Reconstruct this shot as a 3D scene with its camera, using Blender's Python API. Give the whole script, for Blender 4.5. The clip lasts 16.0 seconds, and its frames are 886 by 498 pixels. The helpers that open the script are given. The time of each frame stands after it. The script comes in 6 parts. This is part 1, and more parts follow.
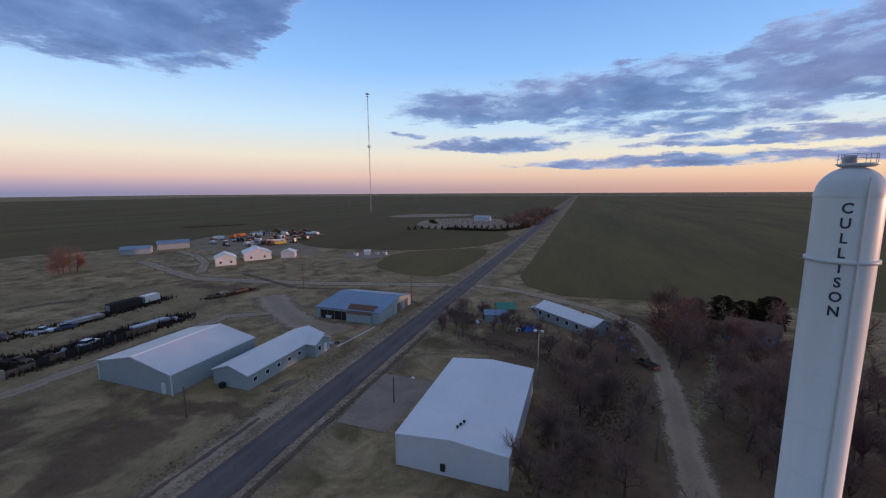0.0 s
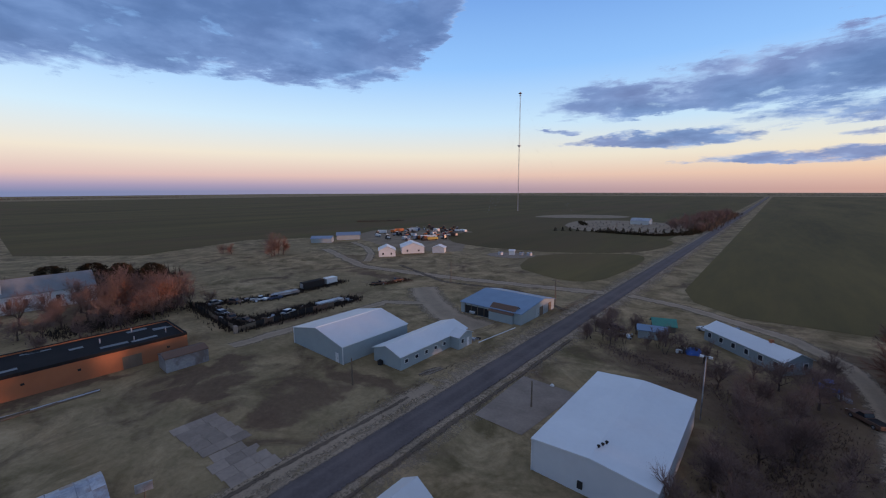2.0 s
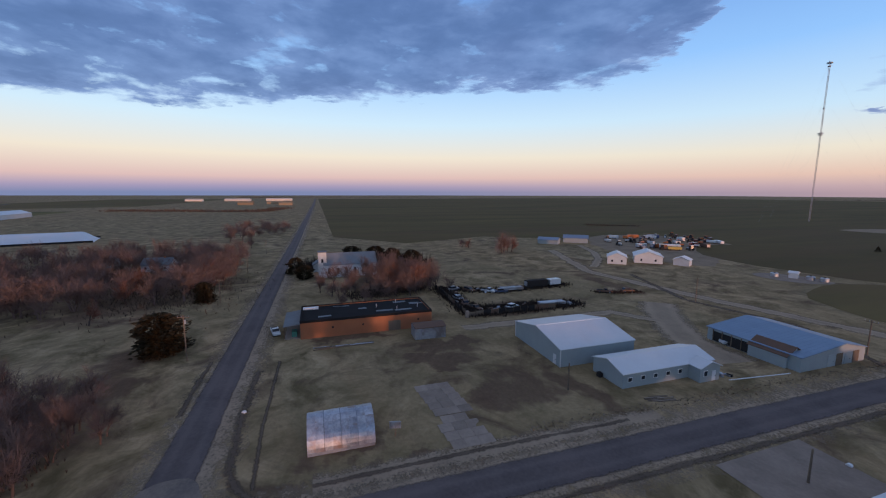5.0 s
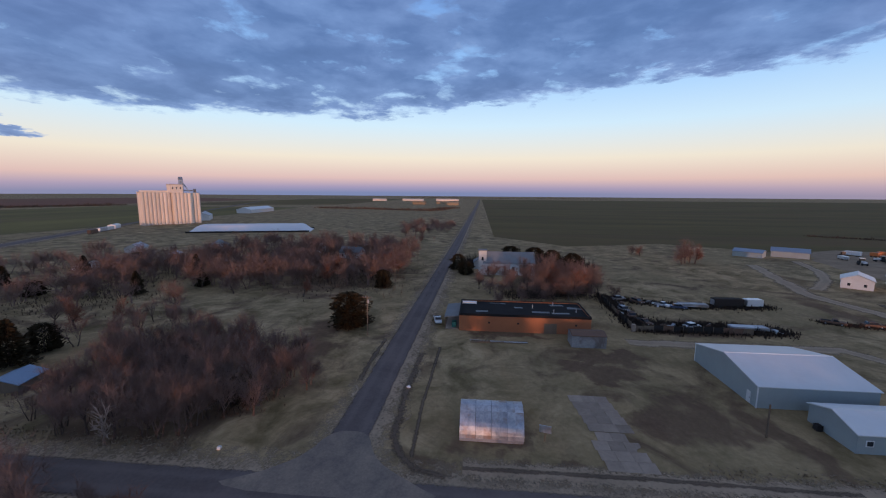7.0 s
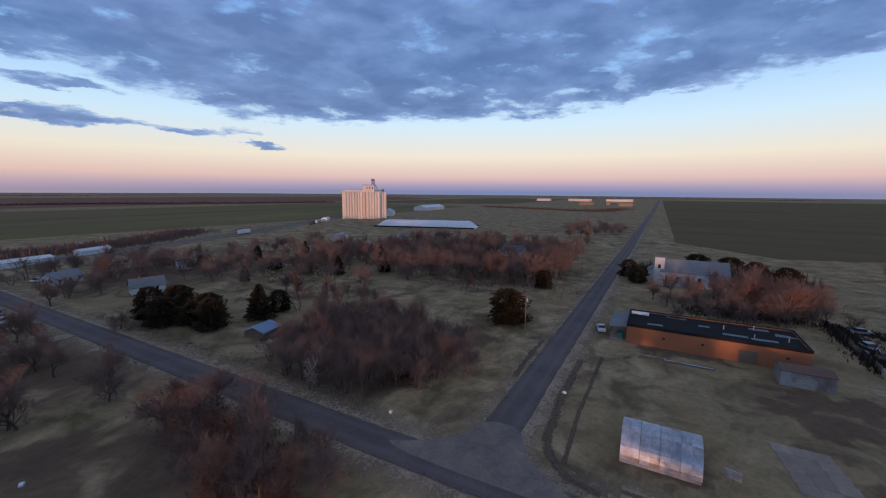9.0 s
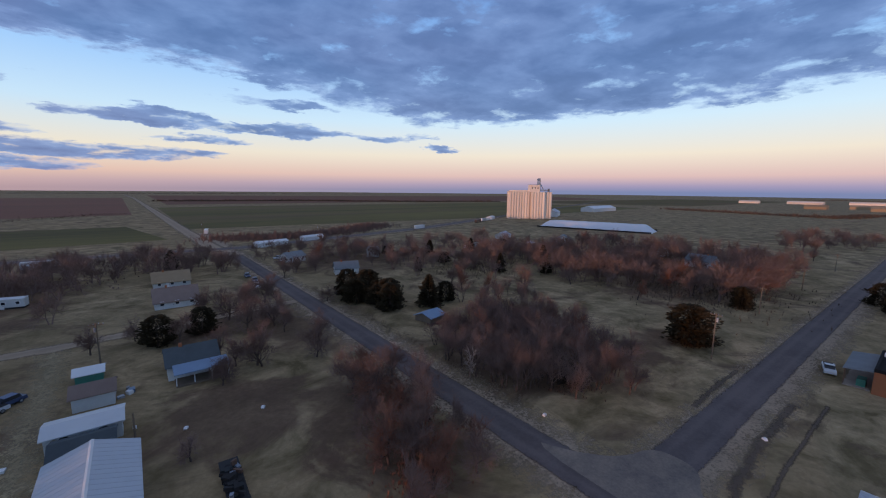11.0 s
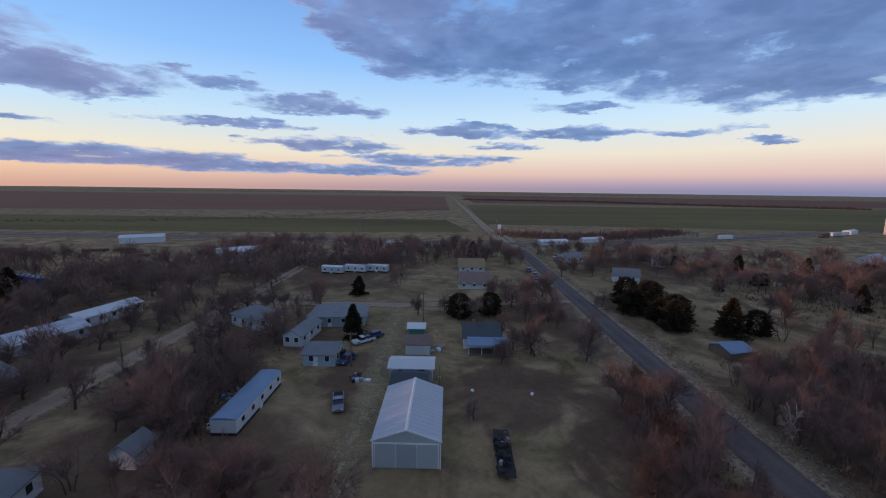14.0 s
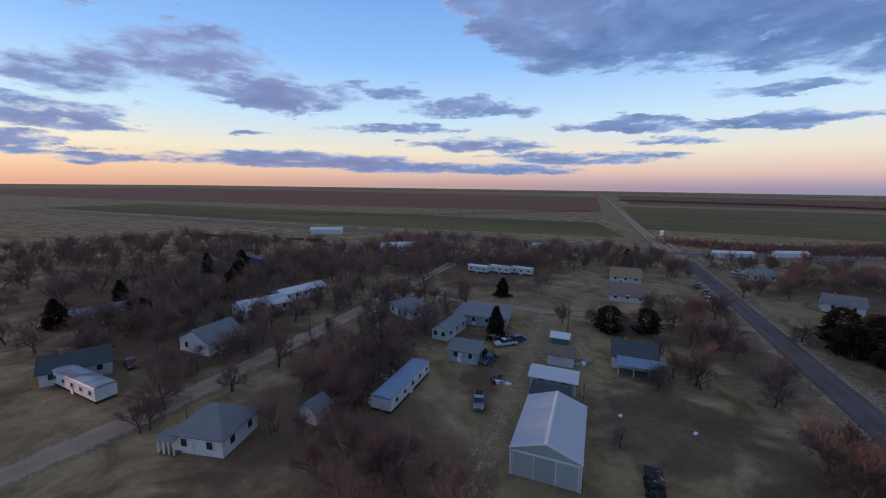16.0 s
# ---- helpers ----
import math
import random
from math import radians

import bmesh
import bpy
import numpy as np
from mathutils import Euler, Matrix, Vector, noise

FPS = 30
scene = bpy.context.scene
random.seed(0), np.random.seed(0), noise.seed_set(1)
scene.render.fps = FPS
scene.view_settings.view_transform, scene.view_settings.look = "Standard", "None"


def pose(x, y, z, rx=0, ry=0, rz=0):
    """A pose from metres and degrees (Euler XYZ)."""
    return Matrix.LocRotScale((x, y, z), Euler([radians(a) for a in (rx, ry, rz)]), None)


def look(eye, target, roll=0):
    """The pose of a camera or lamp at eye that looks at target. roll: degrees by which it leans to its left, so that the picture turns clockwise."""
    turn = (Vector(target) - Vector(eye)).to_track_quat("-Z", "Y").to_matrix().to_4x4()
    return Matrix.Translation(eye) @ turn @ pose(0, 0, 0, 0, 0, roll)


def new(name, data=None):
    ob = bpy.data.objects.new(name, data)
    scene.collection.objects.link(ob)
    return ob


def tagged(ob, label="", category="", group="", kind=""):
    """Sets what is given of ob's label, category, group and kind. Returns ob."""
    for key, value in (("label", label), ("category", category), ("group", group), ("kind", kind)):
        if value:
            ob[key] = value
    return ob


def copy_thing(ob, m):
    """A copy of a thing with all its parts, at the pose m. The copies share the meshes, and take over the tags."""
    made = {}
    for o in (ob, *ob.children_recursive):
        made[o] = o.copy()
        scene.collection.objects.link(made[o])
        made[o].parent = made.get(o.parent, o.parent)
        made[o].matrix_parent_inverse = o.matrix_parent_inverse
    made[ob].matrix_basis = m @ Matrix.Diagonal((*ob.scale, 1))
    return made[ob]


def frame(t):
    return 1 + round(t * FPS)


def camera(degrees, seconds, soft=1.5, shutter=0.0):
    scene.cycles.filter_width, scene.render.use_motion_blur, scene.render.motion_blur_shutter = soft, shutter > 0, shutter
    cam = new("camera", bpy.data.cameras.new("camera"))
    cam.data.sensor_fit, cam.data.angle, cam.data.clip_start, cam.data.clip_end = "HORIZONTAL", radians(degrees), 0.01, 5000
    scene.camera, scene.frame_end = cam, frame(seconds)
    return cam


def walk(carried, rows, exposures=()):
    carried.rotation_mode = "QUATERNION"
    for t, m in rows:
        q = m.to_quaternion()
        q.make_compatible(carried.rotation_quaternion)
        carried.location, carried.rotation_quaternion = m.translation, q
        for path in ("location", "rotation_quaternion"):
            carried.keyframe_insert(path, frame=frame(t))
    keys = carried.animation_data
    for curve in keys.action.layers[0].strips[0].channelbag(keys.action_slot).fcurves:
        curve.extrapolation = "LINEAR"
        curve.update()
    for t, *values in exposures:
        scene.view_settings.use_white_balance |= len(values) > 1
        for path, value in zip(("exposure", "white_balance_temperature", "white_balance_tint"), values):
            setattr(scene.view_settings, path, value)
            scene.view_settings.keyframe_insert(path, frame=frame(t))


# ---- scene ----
# camera: a drone that hovers about 35 m over the town and turns where it is
cam = camera(96.5, 16.0, soft=1.15)
ROWS = [
    (0, -1.09, 1.14, 35.29, 19.31, -8.4, -0.37),
    (0.5, -1.09, 0.97, 35.5, 24.47, -8.47, -0.41),
    (1, -1.08, 0.81, 35.67, 29.62, -8.48, -0.3),
    (1.5, -1.07, 0.65, 35.8, 35.09, -8.46, -0.28),
    (2, -1.05, 0.51, 35.89, 40.2, -8.43, -0.26),
    (2.5, -1.03, 0.37, 35.95, 45.06, -8.45, -0.18),
    (3, -1, 0.24, 35.98, 50.03, -8.39, -0.19),
    (3.5, -0.96, 0.12, 35.98, 55.35, -8.32, -0.14),
    (4, -0.92, 0.01, 35.95, 60.81, -8.28, -0.03),
    (4.8, -0.84, -0.15, 35.87, 69.99, -8.14, 0.1),
    (5.6, -0.74, -0.28, 35.75, 79.12, -8.08, 0.2),
    (6.5, -0.62, -0.4, 35.58, 89.62, -8.02, 0.37),
    (7, -0.54, -0.46, 35.48, 95.19, -8.02, 0.4),
    (7.5, -0.45, -0.51, 35.38, 100.56, -8.06, 0.39),
    (8, -0.36, -0.55, 35.28, 106.05, -8.11, 0.42),
    (8.5, -0.26, -0.58, 35.19, 112.25, -8.15, 0.5),
    (9, -0.16, -0.6, 35.1, 118.44, -8.21, 0.45),
    (9.8, 0.02, -0.61, 34.99, 127.27, -8.26, 0.57),
    (10.6, 0.21, -0.6, 34.92, 136.95, -8.35, 0.61),
    (11.5, 0.45, -0.57, 34.91, 147.83, -8.48, 0.57),
    (12, 0.59, -0.53, 34.94, 154.43, -8.47, 0.7),
    (12.5, 0.74, -0.49, 35, 161.5, -8.53, 0.74),
    (13, 0.89, -0.44, 35.1, 167.76, -8.59, 0.79),
    (13.5, 1.05, -0.38, 35.23, 174.35, -8.66, 0.78),
    (14, 1.22, -0.31, 35.41, 180.78, -8.73, 0.74),
    (14.5, 1.39, -0.24, 35.63, 186.54, -8.73, 0.73),
    (15, 1.57, -0.15, 35.9, 191.92, -8.8, 0.74),
    (15.5, 1.75, -0.05, 36.21, 196.93, -8.93, 0.84),
    (16, 1.94, 0.05, 36.59, 201.61, -9.1, 0.8),
]


def aim(x, y, z, yaw, pitch):
    a, b = radians(yaw), radians(pitch)
    return (x - 10 * math.sin(a) * math.cos(b), y + 10 * math.cos(a) * math.cos(b), z + 10 * math.sin(b))


walk(cam, [(t, look((x, y, z), aim(x, y, z, yaw, pitch), roll)) for t, x, y, z, yaw, pitch, roll in ROWS])

# ---- sky and sun ----
SUN_AZ, SUN_EL = -75.0, 1.1      # degrees: from +y to the left, and above the horizon
scene.view_settings.exposure = 0.1

world = bpy.data.worlds.new("dusk_sky")
scene.world = world
world.use_nodes = True
wt = world.node_tree
wt.nodes.clear()


class Nodes:
    """Short hand for building a node tree."""

    def __init__(self, tree):
        self.tree = tree

    def add(self, kind):
        return self.tree.nodes.new(kind)

    def put(self, value, socket):
        if isinstance(value, bpy.types.NodeSocket):
            self.tree.links.new(value, socket)
        elif value is not None:
            socket.default_value = value

    def math(self, op, a, b=None, c=None, clamp=False):
        n = self.add("ShaderNodeMath")
        n.operation, n.use_clamp = op, clamp
        for v, s in zip((a, b, c), n.inputs):
            self.put(v, s)
        return n.outputs[0]

    def mix(self, fac, a, b, mode="MIX"):
        n = self.add("ShaderNodeMix")
        n.data_type, n.blend_type = "RGBA", mode
        self.put(fac, n.inputs[0])
        for v, s in ((a, n.inputs[6]), (b, n.inputs[7])):
            self.put((*v, 1) if isinstance(v, tuple) and len(v) == 3 else v, s)
        return n.outputs[2]

    def ramp(self, fac, stops):
        n = self.add("ShaderNodeValToRGB")
        r = n.color_ramp
        while len(r.elements) < len(stops):
            r.elements.new(0.5)
        for e, (p, c) in zip(r.elements, stops):
            e.position, e.color = p, (*c, 1)
        self.put(fac, n.inputs[0])
        return n.outputs[0]

    def noise(self, vector, scale, detail=4.0, rough=0.55, distortion=0.0):
        n = self.add("ShaderNodeTexNoise")
        self.put(vector, n.inputs["Vector"])
        n.inputs["Scale"].default_value, n.inputs["Detail"].default_value = scale, detail
        n.inputs["Roughness"].default_value, n.inputs["Distortion"].default_value = rough, distortion
        return n.outputs[0]


w = Nodes(wt)
way = w.add("ShaderNodeTexCoord").outputs["Generated"]
sep = w.add("ShaderNodeSeparateXYZ")
w.put(way, sep.inputs[0])
az = w.math("MULTIPLY", w.math("ARCTAN2", w.math("MULTIPLY", sep.outputs[0], -1.0), sep.outputs[1]), 57.2958)
el = w.math("MULTIPLY", w.math("ARCSINE", sep.outputs[2]), 57.2958)
lift = w.math("DIVIDE", el, 40.0, clamp=True)
sunny = w.math("ADD", w.math("MULTIPLY", w.math("COSINE", w.math("MULTIPLY", w.math("SUBTRACT", az, SUN_AZ), 0.0174533)), 0.5), 0.5)
warm = w.ramp(lift, [(0.0, (0.80, 0.40, 0.24)), (0.05, (0.86, 0.54, 0.34)), (0.11, (0.84, 0.71, 0.53)), (0.22, (0.50, 0.66, 0.79)), (0.4, (0.25, 0.46, 0.80)), (0.62, (0.16, 0.32, 0.66)), (0.8, (0.22, 0.29, 0.45)), (1.0, (0.25, 0.27, 0.37))])
cool = w.ramp(lift, [(0.0, (0.19, 0.225, 0.37)), (0.02, (0.35, 0.295, 0.42)), (0.05, (0.68, 0.455, 0.43)), (0.12, (0.82, 0.68, 0.55)), (0.23, (0.60, 0.72, 0.80)), (0.40, (0.30, 0.52, 0.83)), (0.62, (0.16, 0.32, 0.66)), (0.8, (0.22, 0.29, 0.45)), (1.0, (0.25, 0.27, 0.37))])
clear = w.mix(sunny, cool, warm)
air = w.add("ShaderNodeTexSky")
air.sky_type, air.sun_disc, air.sun_elevation, air.sun_rotation = "NISHITA", False, radians(SUN_EL), radians(-SUN_AZ)
clear = w.mix(0.05, clear, air.outputs[0])

# the great bank: azimuth in degrees and the elevation of its underside there
FLOOR = [(0, 38), (31, 34), (36, 24), (40, 18.5), (45, 14.8), (51, 12.6), (58, 12.9), (66, 13.0), (77, 12.2), (90, 11.2), (108, 9.4), (128, 8.7), (146, 8.5), (152, 9.7), (159, 11.4), (171, 13.2), (188, 13.6), (198, 18), (206, 27), (224, 26), (232, 19.5), (243, 16.5), (256, 17), (275, 24), (300, 36), (360, 38)]
# single clouds: azimuth, elevation, half width, half height, weight
CLOUDS = [
    (-6, 11.2, 24, 3.6, 1.0), (-27, 11.5, 20, 4.6, 1.1), (17, 10.6, 13, 2.6, 0.75), (11, 5.9, 13, 1.2, 0.9), (-10, 7.4, 18, 1.5, 0.8), (-22, 5.4, 20, 0.9, 0.8), (-14, 3.3, 27, 0.9, 1.0), (24, 7.6, 4, 0.5, 0.6),
    (-162, 10.2, 11, 1.6, 0.85), (-163, 5.6, 12, 1.2, 1.0), (178, 7.8, 10, 0.9, 0.9), (164, 7.3, 14, 0.9, 1.0), (150, 7.0, 8, 0.55, 0.8), (-176, 3.8, 13, 1.1, 0.95), (-160, 2.2, 22, 0.9, 1.0), (-139, 2.9, 20, 1.3, 1.0), (172, 5.6, 8, 0.5, 0.7),
    (-128, 13.8, 12, 3.8, 0.7), (-137, 10.4, 11, 2.2, 0.85), (-118, 10.6, 8, 3.0, 0.6), (-114, 6.4, 9, 1.8, 0.95), (-111, 3.5, 7, 1.2, 0.9), (-118, 2.3, 7, 0.6, 0.85), (-151, 7.5, 13, 0.6, 0.75), (-134, 6.2, 5, 0.5, 0.6), (163, 10.6, 9, 0.8, 0.6), (-150, 12.2, 9, 0.9, 0.5),
    (141, 5.6, 4, 0.4, 0.8), (-78, 10, 26, 4, 0.8), (30, 60, 60, 14, 0.7), (-140, 50, 40, 12, 0.6),
]
# the clouds lie on a high flat sheet, so that they thin out into streaks towards the horizon
low = w.math("ADD", w.math("MAXIMUM", sep.outputs[2], 0.0), 0.2)
plane = w.add("ShaderNodeCombineXYZ")
w.put(w.math("DIVIDE", sep.outputs[0], low), plane.inputs[0])
w.put(w.math("DIVIDE", sep.outputs[1], low), plane.inputs[1])
w.put(w.math("MULTIPLY", el, 0.05), plane.inputs[2])
lumps = w.noise(plane.outputs[0], 2.4, 6.0, 0.56, 0.3)
wisps = w.noise(plane.outputs[0], 7.0, 7.0, 0.6, 0.3)
holes = w.noise(plane.outputs[0], 4.2, 5.0, 0.52, 0.2)
tint = w.noise(plane.outputs[0], 0.8, 3.0, 0.5)
stretch = w.add("ShaderNodeCombineXYZ")
w.put(w.math("MULTIPLY", sep.outputs[0], 2.87), stretch.inputs[0])
w.put(w.math("MULTIPLY", sep.outputs[1], 2.87), stretch.inputs[1])
w.put(w.math("MULTIPLY", el, 0.2), stretch.inputs[2])
waz = w.math("ADD", az, w.math("MULTIPLY", w.math("SUBTRACT", w.noise(stretch.outputs[0], 3.1, 5.0, 0.6), 0.5), 18.0))
wel = w.math("ADD", el, w.math("MULTIPLY", w.math("SUBTRACT", w.noise(stretch.outputs[0], 3.4, 8.0, 0.66), 0.5), w.math("ADD", 0.6, w.math("MULTIPLY", el, 0.42))))
turn = w.math("DIVIDE", w.math("WRAP", az, 360.0, 0.0), 360.0)
under = w.ramp(turn, [(a / 360, (e / 40,) * 3) for a, e in FLOOR])
total = w.math("MULTIPLY", w.math("SUBTRACT", wel, w.math("MULTIPLY", under, 40.0)), 0.42, clamp=True)
total = w.math("MULTIPLY", total, w.math("MULTIPLY", w.math("SUBTRACT", 46.0, el), 0.08, clamp=True))
for a, e, sa, se, wgt in CLOUDS:
    du = w.math("DIVIDE", w.math("WRAP", w.math("SUBTRACT", waz, a), 180.0, -180.0), sa)
    dv = w.math("DIVIDE", w.math("SUBTRACT", wel, e), w.math("MULTIPLY_ADD", w.math("GREATER_THAN", wel, e), 0.5 * se, 0.8 * se))
    d = w.math("ADD", w.math("MULTIPLY", du, du), w.math("MULTIPLY", dv, dv))
    total = w.math("MAXIMUM", total, w.math("MULTIPLY", w.math("SUBTRACT", 1.0, d, clamp=True), wgt))
shape = w.math("ADD", total, w.math("MULTIPLY", w.math("SUBTRACT", lumps, 0.5), 1.5))
shape = w.math("ADD", shape, w.math("MULTIPLY", w.math("SUBTRACT", wisps, 0.5), 0.9))
shape = w.math("MULTIPLY", shape, w.math("MULTIPLY", total, 4.0, clamp=True))
cover = w.math("MULTIPLY", w.math("SUBTRACT", shape, 0.10, clamp=True), 2.3, clamp=True)
gap = w.math("MULTIPLY", w.math("SUBTRACT", w.math("MULTIPLY_ADD", wisps, 0.45, w.math("MULTIPLY", holes, 0.55)), 0.55, clamp=True), 10.0, clamp=True)
cover = w.math("MULTIPLY", cover, w.math("SUBTRACT", 1.0, w.math("MULTIPLY", gap, 0.8)))
grain = w.math("ADD", w.math("MULTIPLY", shape, 0.55), w.math("MULTIPLY", w.math("SUBTRACT", holes, 0.5), -1.1))
body = w.ramp(grain, [(0.05, (0.34, 0.45, 0.66)), (0.35, (0.175, 0.262, 0.47)), (0.7, (0.105, 0.172, 0.345)), (1.0, (0.082, 0.14, 0.29))])
blush = w.math("MULTIPLY", w.math("MULTIPLY", w.math("SUBTRACT", tint, 0.44, clamp=True), 5.0, clamp=True), w.math("MULTIPLY_ADD", sunny, 0.34, 0.03))
body = w.mix(blush, body, (0.36, 0.25, 0.38))
sky = w.mix(w.math("MULTIPLY", cover, 0.93), clear, body)
sky = w.mix(1.0, sky, (0.955, 1.045, 1.14), "MULTIPLY")
bg = w.add("ShaderNodeBackground")
w.put(sky, bg.inputs[0])
bg.inputs[1].default_value = 1.0
w.put(bg.outputs[0], w.add("ShaderNodeOutputWorld").inputs[0])

sun = new("sun", bpy.data.lights.new("sun", "SUN"))
sun.data.energy, sun.data.angle, sun.data.color = 1.9, radians(1.0), (1.0, 0.52, 0.35)
toward = Vector((-math.sin(radians(SUN_AZ)) * math.cos(radians(SUN_EL)), math.cos(radians(SUN_AZ)) * math.cos(radians(SUN_EL)), math.sin(radians(SUN_EL))))
sun.matrix_world = Matrix.Translation(toward * 300 + Vector((0, 0, 40))) @ (-toward).to_track_quat("-Z", "Y").to_matrix().to_4x4()

# ---- materials ----
MATS = {}


def material(name, base, other=None, rough=0.85, scale=0.6, bump=0.15, metal=0.0, fine=9.0, streak=(1, 1, 1), third=None, spread=0.5):
    """A worn surface: two colours mixed by broad stains and fine grain, with matching relief. scale: stains per metre."""
    if name in MATS:
        return MATS[name]
    m = bpy.data.materials.new(name)
    m.use_nodes = True
    n = Nodes(m.node_tree)
    b = m.node_tree.nodes["Principled BSDF"]
    tc = n.add("ShaderNodeTexCoord")
    mp = n.add("ShaderNodeMapping")
    mp.inputs["Scale"].default_value = streak
    n.put(tc.outputs["Object"], mp.inputs["Vector"])
    info = n.add("ShaderNodeObjectInfo")
    shift = n.add("ShaderNodeCombineXYZ")
    n.put(n.math("MULTIPLY", info.outputs["Random"], 40.0), shift.inputs[0])
    va = n.add("ShaderNodeVectorMath")
    va.operation = "ADD"
    n.put(mp.outputs[0], va.inputs[0])
    n.put(shift.outputs[0], va.inputs[1])
    v = va.outputs[0]
    big, small = n.noise(v, scale, 5.0, 0.6, 0.3), n.noise(v, fine, 4.0, 0.6)
    other = other or tuple(c * 0.72 for c in base)
    fac = n.math("ADD", n.math("MULTIPLY", n.math("SUBTRACT", big, 0.5), 2.6 * spread), n.math("MULTIPLY", n.math("SUBTRACT", small, 0.5), 1.2 * spread))
    fac = n.math("ADD", fac, 0.5, clamp=True)
    col = n.mix(fac, other, base)
    if third:
        patch = n.noise(v, scale * 0.37, 5.0, 0.65, 0.8)
        col = n.mix(n.math("MULTIPLY", n.math("SUBTRACT", patch, 0.52, clamp=True), 7.0, clamp=True), col, third)
    tone = n.math("ADD", 0.86, n.math("MULTIPLY", info.outputs["Random"], 0.28))
    hs = n.add("ShaderNodeHueSaturation")
    n.put(tone, hs.inputs["Value"])
    n.put(col, hs.inputs["Color"])
    n.put(hs.outputs[0], b.inputs["Base Color"])
    n.put(n.math("ADD", rough - 0.08, n.math("MULTIPLY", small, 0.16)), b.inputs["Roughness"])
    b.inputs["Metallic"].default_value = metal
    if rough >= 0.9:
        b.inputs["Specular IOR Level"].default_value = 0.08
    if bump:
        bp = n.add("ShaderNodeBump")
        bp.inputs["Strength"].default_value, bp.inputs["Distance"].default_value = bump, 0.05
        n.put(small, bp.inputs["Height"])
        n.put(bp.outputs[0], b.inputs["Normal"])
    MATS[name] = m
    return m



# worn ground, and leaf litter darkened for the shade under trees: centre x, y and half widths in metres
LITTER_SHADE = [(-66, -56, 22, 30), (-150, 30, 14, 22), (30, 85, 20, 45), (45, -55, 12, 36), (0, 58, 12, 18), (-190, -85, 50, 46), (140, -95, 75, 55), (50, -170, 45, 50), (-5, 88, 36, 12), (-10, -66, 16, 15), (-20, -112, 22, 16), (-100, -180, 55, 34), (18, 62, 44, 40), (22, 104, 30, 26), (34, -44, 26, 22), (50, -68, 16, 26), (90, -66, 30, 34), (-28, -52, 14, 26), (40, -92, 24, 20), (18, -34, 16, 12), (-30, -100, 12, 24), (-160, -60, 40, 30)]
WORN = [(-63, 34, 9, 11), (-79, 24, 5, 10), (-60, 46, 14, 5), (-46.5, 12, 3, 26), (-98, 8, 3, 18), (-86, 30, 6, 9), (-55, 2, 6, 8), (-108, 60, 8, 24), (-90, -40, 24, 8), (20, -70, 6, 14), (-130, 110, 26, 6), (8, 70, 14, 22)]


